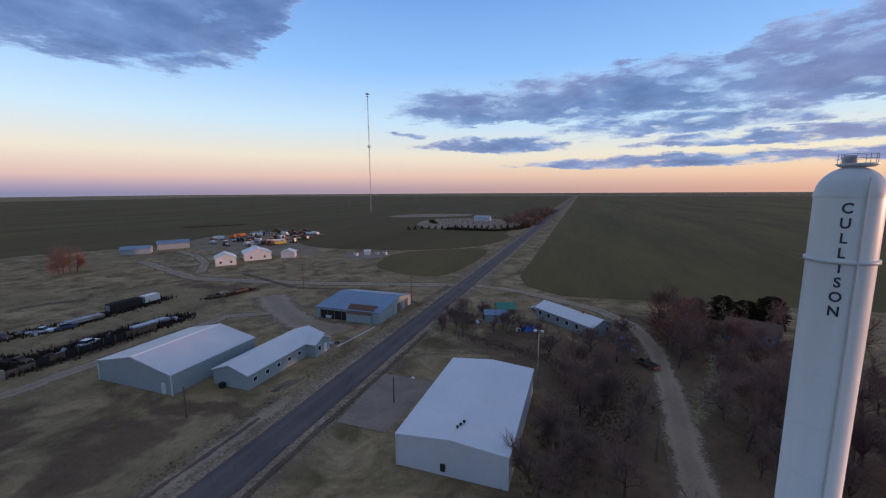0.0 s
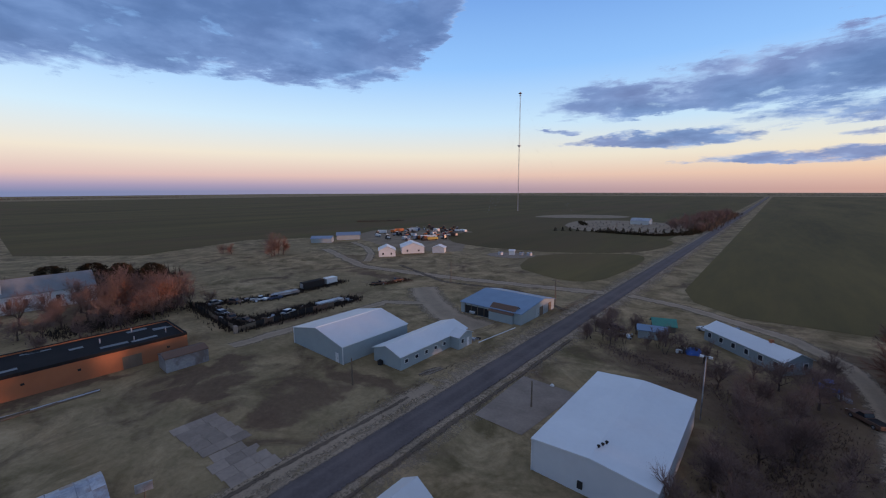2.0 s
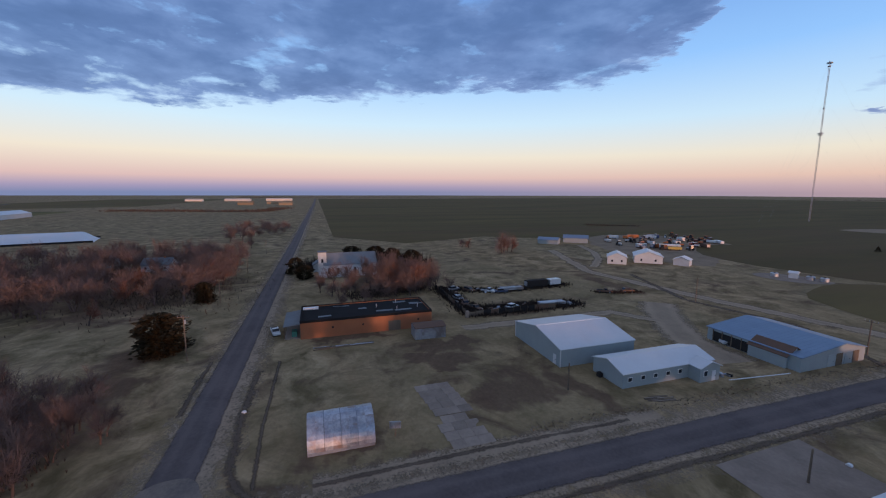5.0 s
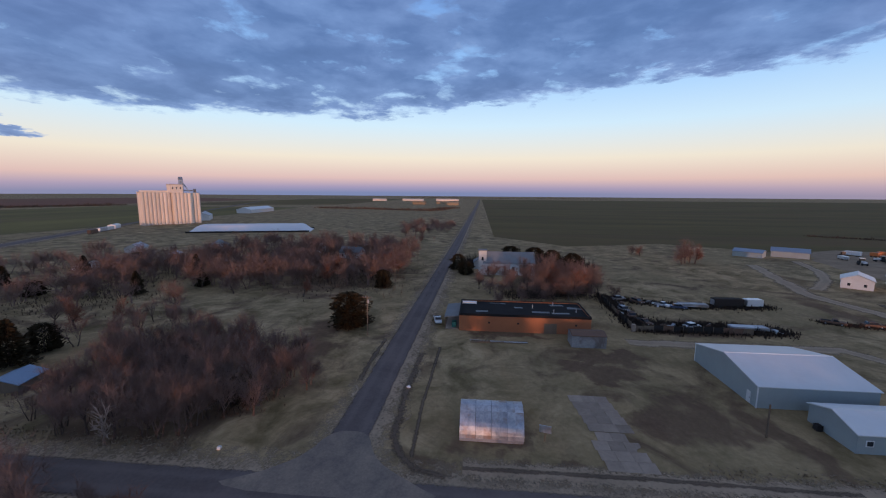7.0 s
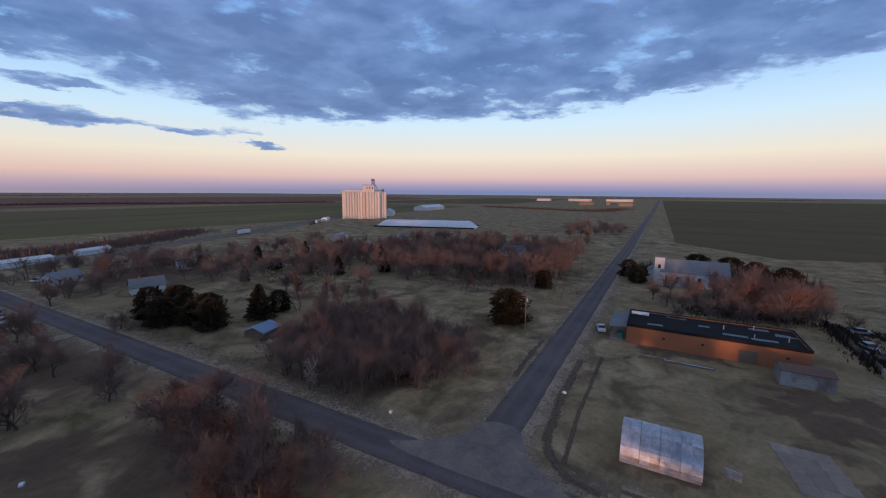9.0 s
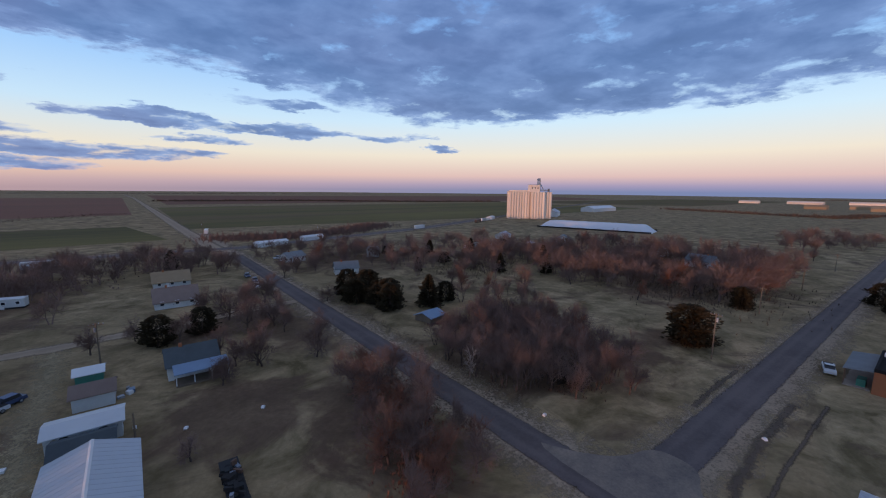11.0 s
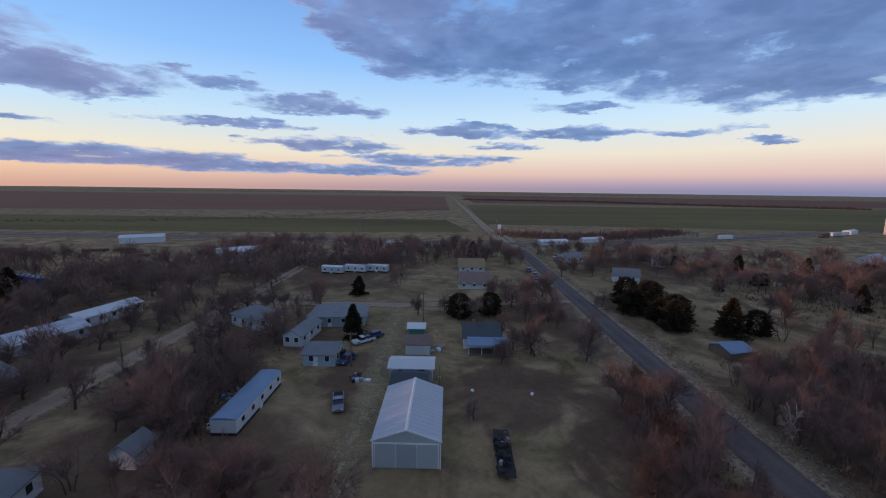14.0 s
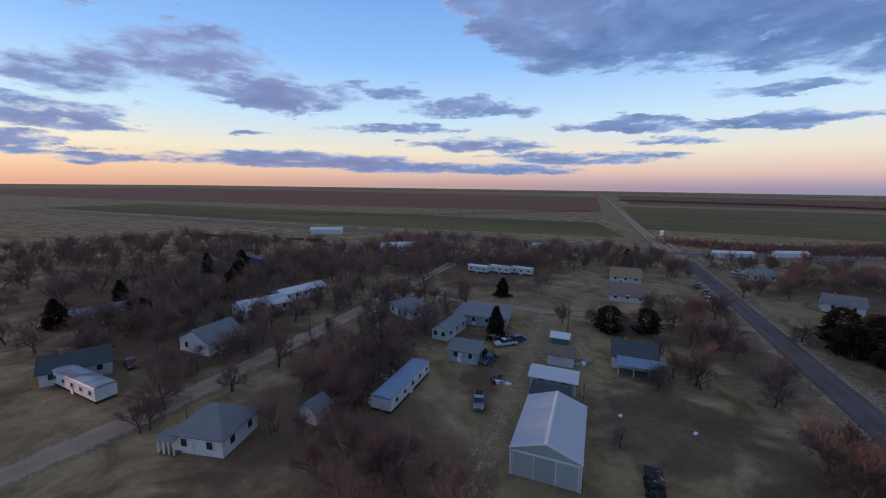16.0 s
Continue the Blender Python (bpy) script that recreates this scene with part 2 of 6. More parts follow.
def grass_material():
    """Dry winter grass: tan, olive and trodden patches at several scales."""
    m = bpy.data.materials.new("dry_grass")
    m.use_nodes = True
    n = Nodes(m.node_tree)
    b = m.node_tree.nodes["Principled BSDF"]
    v = n.add("ShaderNodeTexCoord").outputs["Object"]
    wide, mid, patch, tuft = n.noise(v, 0.018, 6.0, 0.6, 0.5), n.noise(v, 0.11, 6.0, 0.66, 0.6), n.noise(v, 0.055, 7.0, 0.68, 1.2), n.noise(v, 0.9, 6.0, 0.7)
    col = n.mix(n.math("MULTIPLY", n.math("SUBTRACT", mid, 0.36, clamp=True), 3.4, clamp=True), (0.165, 0.124, 0.064), (0.50, 0.365, 0.215))
    col = n.mix(n.math("MULTIPLY", n.math("SUBTRACT", wide, 0.45, clamp=True), 4.0, clamp=True), col, (0.30, 0.222, 0.125))
    col = n.mix(n.math("MULTIPLY", n.math("SUBTRACT", patch, 0.525, clamp=True), 7.0, clamp=True), col, (0.155, 0.105, 0.068))
    place = n.add("ShaderNodeSeparateXYZ")
    n.put(v, place.inputs[0])
    px = n.math("ADD", place.outputs[0], n.math("MULTIPLY", n.math("SUBTRACT", n.noise(v, 0.09, 5.0, 0.6), 0.5), 26.0))
    py = n.math("ADD", place.outputs[1], n.math("MULTIPLY", n.math("SUBTRACT", n.noise(v, 0.07, 5.0, 0.6, 0.5), 0.5), 26.0))
    worn = None
    for x, y, rx, ry in LITTER_SHADE + WORN:
        du, dv = n.math("DIVIDE", n.math("SUBTRACT", px, float(x)), float(rx)), n.math("DIVIDE", n.math("SUBTRACT", py, float(y)), float(ry))
        d = n.math("SUBTRACT", 1.0, n.math("ADD", n.math("MULTIPLY", du, du), n.math("MULTIPLY", dv, dv)), clamp=True)
        worn = d if worn is None else n.math("MAXIMUM", worn, d)
    ragged = n.math("ADD", worn, n.math("MULTIPLY", n.math("SUBTRACT", patch, 0.5), 2.4))
    ragged = n.math("ADD", ragged, n.math("MULTIPLY", n.math("SUBTRACT", tuft, 0.5), 0.9))
    ragged = n.math("MULTIPLY", n.math("MULTIPLY", n.math("SUBTRACT", ragged, 0.18, clamp=True), 2.0, clamp=True), n.math("MULTIPLY", worn, 3.0, clamp=True))
    # dark brown for trodden soil and litter, with tree shade painted in
    col = n.mix(n.math("MULTIPLY", ragged, 0.8), col, n.mix(mid, (0.10, 0.066, 0.046), (0.19, 0.118, 0.08)))
    col = n.mix(n.math("MULTIPLY", n.math("SUBTRACT", tuft, 0.3, clamp=True), 2.2, clamp=True), n.mix(1.0, col, (0.68, 0.67, 0.63), "MULTIPLY"), col)
    n.put(col, b.inputs["Base Color"])
    b.inputs["Roughness"].default_value = 1.0
    b.inputs["Specular IOR Level"].default_value = 0.1
    bp = n.add("ShaderNodeBump")
    bp.inputs["Strength"].default_value, bp.inputs["Distance"].default_value = 0.6, 0.2
    n.put(tuft, bp.inputs["Height"])
    n.put(bp.outputs[0], b.inputs["Normal"])
    return m


M_GROUND = grass_material()
M_FIELD = material("winter_field", (0.158, 0.118, 0.048), (0.088, 0.070, 0.031), 0.95, 0.02, 0.3, fine=0.22, streak=(1, 0.15, 1), third=(0.138, 0.092, 0.046), spread=0.9)
M_GREEN = material("green_field", (0.175, 0.142, 0.052), (0.088, 0.076, 0.034), 0.95, 0.012, 0.3, fine=0.12, streak=(0.16, 1, 1), third=(0.15, 0.10, 0.058), spread=1.0)
M_RED = material("red_field", (0.23, 0.105, 0.07), (0.155, 0.088, 0.06), 0.95, 0.012, 0.3, fine=0.3, streak=(0.12, 1, 1))
M_DIRT = material("dirt", (0.32, 0.24, 0.165), (0.20, 0.15, 0.105), 0.95, 0.12, 0.5, fine=1.1, spread=0.85)


def strip_material(name, base, other, edge, wheel=0.0, scale=0.35):
    """A road or track that frays into the grass: broken edges, stains along it, and paler wheel lines. edge: how sharply it ends."""
    m = bpy.data.materials.new(name)
    m.use_nodes = True
    n = Nodes(m.node_tree)
    b = m.node_tree.nodes["Principled BSDF"]
    tc = n.add("ShaderNodeTexCoord")
    uv = n.add("ShaderNodeSeparateXYZ")
    n.put(tc.outputs["UV"], uv.inputs[0])
    across = n.math("ABSOLUTE", n.math("SUBTRACT", n.math("MULTIPLY", uv.outputs[1], 2.0), 1.0))
    v = tc.outputs["Object"]
    big, small = n.noise(v, scale * 0.4, 6.0, 0.65, 0.4), n.noise(v, scale * 6, 5.0, 0.65)
    fac = n.math("ADD", n.math("MULTIPLY", n.math("SUBTRACT", big, 0.5), 2.0), n.math("MULTIPLY", n.math("SUBTRACT", small, 0.5), 1.2))
    if wheel:
        line = n.math("SUBTRACT", 1.0, n.math("MULTIPLY", n.math("ABSOLUTE", n.math("SUBTRACT", across, 0.48)), 4.0), clamp=True)
        fac = n.math("ADD", fac, n.math("MULTIPLY", line, wheel))
    n.put(n.mix(n.math("ADD", fac, 0.5, clamp=True), other, base), b.inputs["Base Color"])
    b.inputs["Roughness"].default_value = 0.95
    b.inputs["Specular IOR Level"].default_value = 0.2
    inner = n.math("MULTIPLY", n.math("SUBTRACT", 1.0, across), edge)
    fray = n.math("ADD", n.math("MULTIPLY", n.math("SUBTRACT", n.noise(v, scale * 1.5, 6.0, 0.7), 0.5), 3.0), n.math("MULTIPLY", n.math("SUBTRACT", small, 0.5), 1.6))
    n.put(n.math("ADD", inner, n.math("MULTIPLY", fray, n.math("SUBTRACT", 1.0, n.math("MULTIPLY", inner, 0.3), clamp=True)), clamp=True), b.inputs["Alpha"])
    return m


M_ASPHALT = strip_material("asphalt", (0.148, 0.119, 0.112), (0.085, 0.069, 0.067), 7.0, 0.45)
M_SHOULDER = strip_material("sandy_shoulder", (0.40, 0.295, 0.205), (0.22, 0.165, 0.115), 1.5)
M_WORN_ASPHALT = strip_material("worn_asphalt", (0.27, 0.215, 0.17), (0.115, 0.098, 0.092), 14.0, 0.0, 0.5)
M_GRASSY = strip_material("grassy_track", (0.42, 0.33, 0.20), (0.24, 0.19, 0.11), 0.75, 0.3)
M_TRACK = strip_material("sandy_track", (0.36, 0.268, 0.185), (0.225, 0.17, 0.118), 2.2, 0.5)
# dark soil of ruts; on the ditches the colour also holds their shade
M_RUT_SOIL_SHADE = strip_material("rut_soil_and_shade", (0.15, 0.11, 0.078), (0.085, 0.062, 0.046), 1.25)
M_CONCRETE = material("old_concrete", (0.34, 0.268, 0.215), (0.23, 0.18, 0.145), 0.95, 0.25, 0.3, fine=2.0, spread=0.8)
M_WHITE_METAL = material("white_sheet_metal", (0.66, 0.68, 0.70), (0.52, 0.54, 0.57), 0.45, 0.18, 0.05, fine=1.2, spread=0.4)
M_TOWER = material("white_tower_paint", (0.64, 0.70, 0.70), (0.52, 0.57, 0.57), 0.4, 0.25, 0.05, fine=0.9, streak=(1, 1, 0.15))
M_GREY_WALL = material("grey_siding", (0.33, 0.38, 0.39), (0.27, 0.31, 0.32), 0.6, 0.4, 0.1, fine=3.0)
M_WHITE_WALL = material("white_siding", (0.60, 0.62, 0.62), (0.47, 0.48, 0.47), 0.65, 0.5, 0.1, fine=3.0)
M_SHINGLE_GREY = material("grey_shingle", (0.22, 0.235, 0.25), (0.155, 0.165, 0.175), 0.9, 0.5, 0.4, fine=5.0)
M_SHINGLE_BROWN = material("brown_shingle", (0.24, 0.18, 0.155), (0.17, 0.125, 0.11), 0.9, 0.5, 0.4, fine=5.0)
M_SHINGLE_DARK = material("dark_shingle", (0.085, 0.10, 0.11), (0.06, 0.07, 0.075), 0.9, 0.5, 0.4, fine=5.0)
M_BLUE_ROOF = material("blue_metal_roof", (0.17, 0.25, 0.36), (0.12, 0.18, 0.27), 0.5, 0.3, 0.1, fine=2.0)
M_GALV = material("galvanised_steel", (0.50, 0.53, 0.57), (0.26, 0.28, 0.32), 0.5, 0.45, 0.15, metal=0.6, fine=2.5, third=(0.22, 0.20, 0.20), spread=0.8)
M_GALV_DARK = material("stained_steel", (0.30, 0.33, 0.38), (0.17, 0.19, 0.23), 0.55, 0.5, 0.15, metal=0.5, fine=2.5, third=(0.17, 0.14, 0.13), spread=0.8)
M_HUT = material("weathered_hut_steel", (0.48, 0.51, 0.56), (0.24, 0.26, 0.31), 0.42, 0.7, 0.2, metal=0.55, fine=3.5, third=(0.27, 0.21, 0.19), spread=0.9)
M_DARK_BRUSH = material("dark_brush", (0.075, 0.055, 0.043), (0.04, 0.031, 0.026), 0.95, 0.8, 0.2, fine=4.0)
M_RUST = material("rusted_steel", (0.16, 0.085, 0.055), (0.09, 0.06, 0.045), 0.85, 0.8, 0.3, fine=5.0)
M_BRICK = material("orange_brick", (0.36, 0.135, 0.06), (0.28, 0.10, 0.045), 0.85, 0.3, 0.2, fine=2.2)
M_TAR = material("tar_roof", (0.026, 0.025, 0.026), (0.016, 0.016, 0.017), 1.0, 0.25, 0.3, fine=2.0)
M_WOOD = material("weathered_wood", (0.20, 0.155, 0.115), (0.13, 0.10, 0.075), 0.9, 1.0, 0.3, fine=8.0, streak=(1, 1, 0.1))
M_BARK = material("bare_bark", (0.125, 0.088, 0.072), (0.08, 0.058, 0.050), 0.95, 1.0, 0.4, fine=6.0)
M_TWIG = material("bare_twigs", (0.235, 0.155, 0.130), (0.145, 0.098, 0.085), 0.95, 0.6, 0.0, fine=3.0)
M_PALE_BARK = material("pale_dead_wood", (0.36, 0.27, 0.22), (0.24, 0.18, 0.15), 0.9, 1.0, 0.3, fine=6.0)
M_CEDAR = material("cedar_foliage", (0.055, 0.040, 0.022), (0.032, 0.026, 0.016), 0.9, 0.8, 0.2, fine=4.0)
M_BRUSH = material("dry_brush", (0.15, 0.105, 0.076), (0.085, 0.062, 0.048), 0.95, 0.8, 0.2, fine=4.0)
M_GLASS = material("window_glass", (0.03, 0.035, 0.045), (0.02, 0.022, 0.03), 0.12, 0.5, 0.0, fine=1.0)
M_TRIM = material("white_trim", (0.70, 0.71, 0.72), (0.6, 0.6, 0.6), 0.6, 0.8, 0.05)
M_DARK = material("dark_parts_and_bay_shade", (0.04, 0.037, 0.036), (0.028, 0.026, 0.026), 0.9, 0.8, 0.1)
M_BLACK = material("black_rubber", (0.025, 0.025, 0.026), (0.018, 0.018, 0.018), 0.8, 1.0, 0.1)
M_LETTER = material("navy_letter_paint", (0.03, 0.035, 0.06), (0.025, 0.03, 0.05), 0.5, 1.0, 0.0)
M_SILO = material("pale_concrete", (0.80, 0.68, 0.57), (0.60, 0.51, 0.42), 0.9, 0.03, 0.2, fine=0.4, streak=(1, 1, 0.2))
M_TARP = material("white_tarp", (0.70, 0.73, 0.78), (0.6, 0.63, 0.68), 0.6, 0.05, 0.1, fine=0.6)
M_TAN_ROOF = material("tan_shingle", (0.34, 0.25, 0.16), (0.26, 0.19, 0.12), 0.9, 0.5, 0.3, fine=4.0)
M_ORANGE = material("orange_paint", (0.55, 0.16, 0.04), (0.40, 0.11, 0.03), 0.6, 0.8, 0.1)
M_BLUE = material("blue_plastic", (0.04, 0.12, 0.45), (0.03, 0.09, 0.32), 0.5, 0.8, 0.1)
M_GREEN_P = material("green_paint", (0.05, 0.22, 0.16), (0.04, 0.15, 0.12), 0.6, 0.8, 0.1)
M_YELLOW = material("yellow_paint", (0.50, 0.36, 0.08), (0.4, 0.28, 0.06), 0.6, 0.8, 0.1)
M_MAST = material("mast_steel", (0.30, 0.31, 0.34), (0.24, 0.25, 0.28), 0.6, 0.5, 0.0, metal=0.3)

# ---- mesh helpers ----
rnd = random.Random(7)


class G:
    """Vertices and faces of one part."""

    def __init__(self):
        self.v, self.f = [], []

    def face(self, *pts):
        k = len(self.v)
        self.v += [tuple(p) for p in pts]
        self.f.append(tuple(range(k, k + len(pts))))
        return self

    def box(self, x, y, z, sx, sy, sz, rz=0.0):
        """A box on its base point (x, y, z), turned by rz degrees."""
        k, c, s = len(self.v), math.cos(radians(rz)), math.sin(radians(rz))
        for dz in (0, sz):
            for dx, dy in ((-sx / 2, -sy / 2), (sx / 2, -sy / 2), (sx / 2, sy / 2), (-sx / 2, sy / 2)):
                self.v.append((x + c * dx - s * dy, y + s * dx + c * dy, z + dz))
        self.f += [tuple(k + i for i in q) for q in ((3, 2, 1, 0), (4, 5, 6, 7), (0, 1, 5, 4), (1, 2, 6, 5), (2, 3, 7, 6), (3, 0, 4, 7))]
        return self

    def tube(self, p0, p1, r0, r1, n=6, caps=False):
        p0, p1 = Vector(p0), Vector(p1)
        d = p1 - p0
        if d.length < 1e-6:
            return self
        d.normalize()
        a = d.cross((0, 0, 1) if abs(d.z) < 0.9 else (1, 0, 0)).normalized()
        b, k = d.cross(a), len(self.v)
        for p, r in ((p0, r0), (p1, r1)):
            for i in range(n):
                t = 2 * math.pi * i / n
                self.v.append(tuple(p + r * (math.cos(t) * a + math.sin(t) * b)))
        self.f += [(k + i, k + (i + 1) % n, k + n + (i + 1) % n, k + n + i) for i in range(n)]
        if caps:
            self.f += [tuple(k + i for i in reversed(range(n))), tuple(k + n + i for i in range(n))]
        return self

    def extrude(self, outline, axis, a, b):
        """A closed outline of (u, v) drawn out along an axis from a to b. Axis x: u is y; axis y: u is x; axis z: u, v are x, y."""
        def at(u, v, t):
            return (t, u, v) if axis == "x" else (u, t, v) if axis == "y" else (u, v, t)
        k, n = len(self.v), len(outline)
        self.v += [at(u, v, a) for u, v in outline] + [at(u, v, b) for u, v in outline]
        self.f += [tuple(k + i for i in range(n)), tuple(k + n + i for i in reversed(range(n)))]
        self.f += [(k + i, k + n + i, k + n + (i + 1) % n, k + (i + 1) % n) for i in range(n)]
        return self

    def lathe(self, profile, n=32, x=0.0, y=0.0):
        k = len(self.v)
        for r, z in profile:
            for i in range(n):
                t = 2 * math.pi * i / n
                self.v.append((x + r * math.cos(t), y + r * math.sin(t), z))
        for j in range(len(profile) - 1):
            for i in range(n):
                p, q = k + j * n, k + (j + 1) * n
                self.f.append((p + i, p + (i + 1) % n, q + (i + 1) % n, q + i))
        return self


def part(name, g, mat, parent=None, label="", smooth=False):
    me = bpy.data.meshes.new(name)
    me.from_pydata(g.v, [], g.f)
    bm = bmesh.new()
    bm.from_mesh(me)
    bmesh.ops.recalc_face_normals(bm, faces=bm.faces)
    bm.to_mesh(me)
    bm.free()
    me.materials.append(mat)
    if smooth:
        me.polygons.foreach_set("use_smooth", [True] * len(me.polygons))
    ob = new(name, me)
    if parent is not None:
        ob.parent = parent
    return tagged(ob, label)


def thing(name, label, category, x=0.0, y=0.0, z=0.0, rz=0.0, group="", kind=""):
    ob = new(name)
    ob.empty_display_size = 0.5
    ob.matrix_basis = pose(x, y, z, 0, 0, rz)
    return tagged(ob, label, category, group, kind)


def setting(name, g, mat, label, category):
    return tagged(part(name, g, mat), label, category, kind="structure")


# ---- ground, fields and roads ----
setting("ground", G().face((-4900, -4900, 0), (4900, -4900, 0), (4900, 4900, 0), (-4900, 4900, 0)), M_GROUND, "flat dry winter grassland round a small town", "ground")


def rounded(points, z, steps=4, wob=0.0):
    """A closed sheet through the given corners, with cut and slightly uneven outline."""
    pts = [Vector((*p, 0)) for p in points]
    for _ in range(steps):
        out = []
        for a, b in zip(pts, pts[1:] + pts[:1]):
            out += [a.lerp(b, 0.25), a.lerp(b, 0.75)]
        pts = out
    if wob:
        pts = [p + wob * noise.noise_vector(p * 0.13) + 0.5 * wob * noise.noise_vector(p * 0.6) for p in pts]
    return G().face(*[(p.x, p.y, z) for p in pts])


def sheet(name, points, mat, label, category, z=0.03, steps=0, wob=0.0):
    return setting(name, rounded(points, z, steps, wob), mat, label, category)


sheet("field_1", [(-24, 162), (-19, 146), (-6, 136), (38, 140), (120, 150), (400, 120), (2300, 120), (2300, 2400), (-24, 2400)], M_FIELD, "dark winter crop field beside the straight road", "field", 0.05)
sheet("field_2", [(-275, 60), (-300, 130), (-262, 190), (-180, 290), (-60, 310), (-52, 900), (-52, 2400), (-2300, 2400), (-2300, 12), (-330, 12)], M_FIELD, "dark winter crop field behind the farmyard", "field", 0.05)
sheet("field_3", [(-93, 160), (-104, 205), (-62, 240), (-50, 225), (-50, 162), (-62, 147)], M_FIELD, "small dark crop patch with a rounded edge", "field", 0.06, 2, 1.5)
sheet("field_4", [(-185, 212), (-110, 206), (-52, 246), (-52, 330), (-130, 330), (-215, 280)], M_FIELD, "dark crop field with a curved border", "field", 0.07, 2, 2)
sheet("field_5", [(-36, -400), (-410, -372), (-900, -420), (-900, -860), (-120, -870), (-36, -860)], M_GREEN, "green winter wheat field south of the highway", "field", 0.05)
sheet("field_6", [(-18, -325), (190, -300), (700, -290), (700, -440), (5, -450)], M_GREEN, "green strip of winter wheat along the highway", "field", 0.05)
sheet("field_7", [(0, -640), (900, -500), (2300, -500), (2300, -1700), (20, -1700)], M_RED, "reddish brown ploughed field near the horizon", "field", 0.05)
sheet("field_8", [(-60, -1000), (-1800, -1000), (-2300, -1800), (-60, -2200)], M_RED, "dull brown field near the horizon", "field", 0.05)
sheet("field_9", [(-430, -24), (-1250, -24), (-1300, -320), (-700, -330), (-450, -150)], M_GROUND, "pale stubble field along the side road", "field", 0.05)
sheet("field_10", [(-1150, -420), (-2300, -420), (-2300, -900), (-900, -900)], M_FIELD, "dark field behind the grain elevator", "field", 0.05)


def ribbon(name, pts, half, mat, label, category, z, wob=0.25, step=3.0):
    """A road along a line of points, with slightly ragged edges."""
    g, line = G(), []
    for a, b in zip(pts, pts[1:]):
        a, b = Vector((*a, 0)), Vector((*b, 0))
        length = (b - a).length
        n = max(1, int(length / max(step, length / 300)))
        line += [a.lerp(b, i / n) for i in range(n)]
    line.append(Vector((*pts[-1], 0)))
    for i, p in enumerate(line):
        d = (line[min(i + 1, len(line) - 1)] - line[max(i - 1, 0)]).normalized()
        s = Vector((-d.y, d.x, 0))
        e = [half + wob * (noise.noise(p * 0.23 + Vector((k * 9, 0, 0))) + 0.6 * noise.noise(p * 0.9 + Vector((k * 5, 3, 0)))) for k in (0, 1)]
        g.v += [tuple(p + s * e[0] + Vector((0, 0, z))), tuple(p + Vector((0, 0, z + 0.02))), tuple(p - s * e[1] + Vector((0, 0, z)))]
    for i in range(len(line) - 1):
        k = 3 * i
        g.f += [(k, k + 1, k + 4, k + 3), (k + 1, k + 2, k + 5, k + 4)]
    ob = setting(name, g, mat, label, category)
    uv = ob.data.uv_layers.new(name="across")
    for loop in ob.data.loops:
        uv.data[loop.index].uv = (loop.vertex_index // 3 * 0.1, (loop.vertex_index % 3) * 0.5)
    return ob


ribbon("road_shoulder_1", [(-41.6, -360), (-41.4, 100), (-40, 700), (-40, 2400)], 7.4, M_SHOULDER, "worn sandy road shoulder", "shoulder", 0.012, 1.3)
ribbon("road_shoulder_2", [(-44, -18), (-300, -15), (-1250, -7), (-2400, -2)], 6.6, M_SHOULDER, "worn sandy road shoulder", "shoulder", 0.016, 1.1)
ribbon("road_1", [(-41.2, -230), (-41.4, 100), (-39.2, 700), (-39, 2400)], 3.1, M_ASPHALT, "old grey asphalt road through the town", "road", 0.09, 0.16)
ribbon("road_2", [(-42, -18.8), (-66, -18.7), (-300, -15.6), (-1250, -6.5), (-2400, -2)], 3.0, M_ASPHALT, "old grey asphalt side road", "road", 0.08, 0.18)
corner = sheet("road_corner", [(-41, -34), (-44, -28), (-48, -23.4), (-54, -21.6), (-54, -16.0), (-48.6, -14.4), (-44.8, -9.5), (-41, -2)], M_WORN_ASPHALT, "widened worn asphalt at the junction", "road", 0.115, 2, 0.25)
for loop_uv in corner.data.uv_layers.new(name="across").data:
    loop_uv.uv = (0.0, 0.5)
ribbon("road_3", [(700, -262), (150, -270), (16, -262), (-51, -258), (-208, -300), (-600, -470), (-1500, -860)], 5.2, M_ASPHALT, "highway along the edge of the town", "road", 0.07, 0.2)
ribbon("road_shoulder_3", [(700, -262), (150, -270), (16, -262), (-51, -258), (-208, -300), (-600, -470), (-1500, -860)], 13, M_SHOULDER, "pale grass verge of the highway", "shoulder", 0.02, 1.5)
ribbon("dirt_road_1", [(-36, -262), (-33, -375), (-10, -1680), (20, -2400)], 6, M_TRACK, "straight dirt road to the horizon", "road", 0.08, 0.6)
ribbon("dirt_road_2", [(70, -10), (66.3, -40), (65.8, -78), (66, -150), (66, -230)], 3.8, M_TRACK, "unpaved street between the houses", "road", 0.03, 0.7)
ribbon("dirt_road_3", [(62, -117), (16, -117), (-8, -120), (-38, -124)], 3.0, M_TRACK, "unpaved cross lane", "road", 0.04, 0.7)
ribbon("dirt_lane_1", [(14.4, -30), (14.4, -48), (14.2, -60), (15.0, -80), (15.0, -100), (16, -116)], 3.0, M_GRASSY, "pale grassy track behind the sheds", "lane", 0.025, 0.6)
ribbon("dirt_lane_2", [(13, 30), (13.5, 56), (15.2, 76), (15.5, 97), (12.5, 112), (4, 124), (-20, 138), (-37, 142)], 2.9, M_TRACK, "sandy farm track through the trees", "lane", 0.025, 0.7)
ribbon("dirt_lane_8", [(16.5, 66), (22, 80), (27, 96), (33, 112), (40, 124)], 2.0, M_GRASSY, "faint fork of the farm track", "lane", 0.024, 0.8)
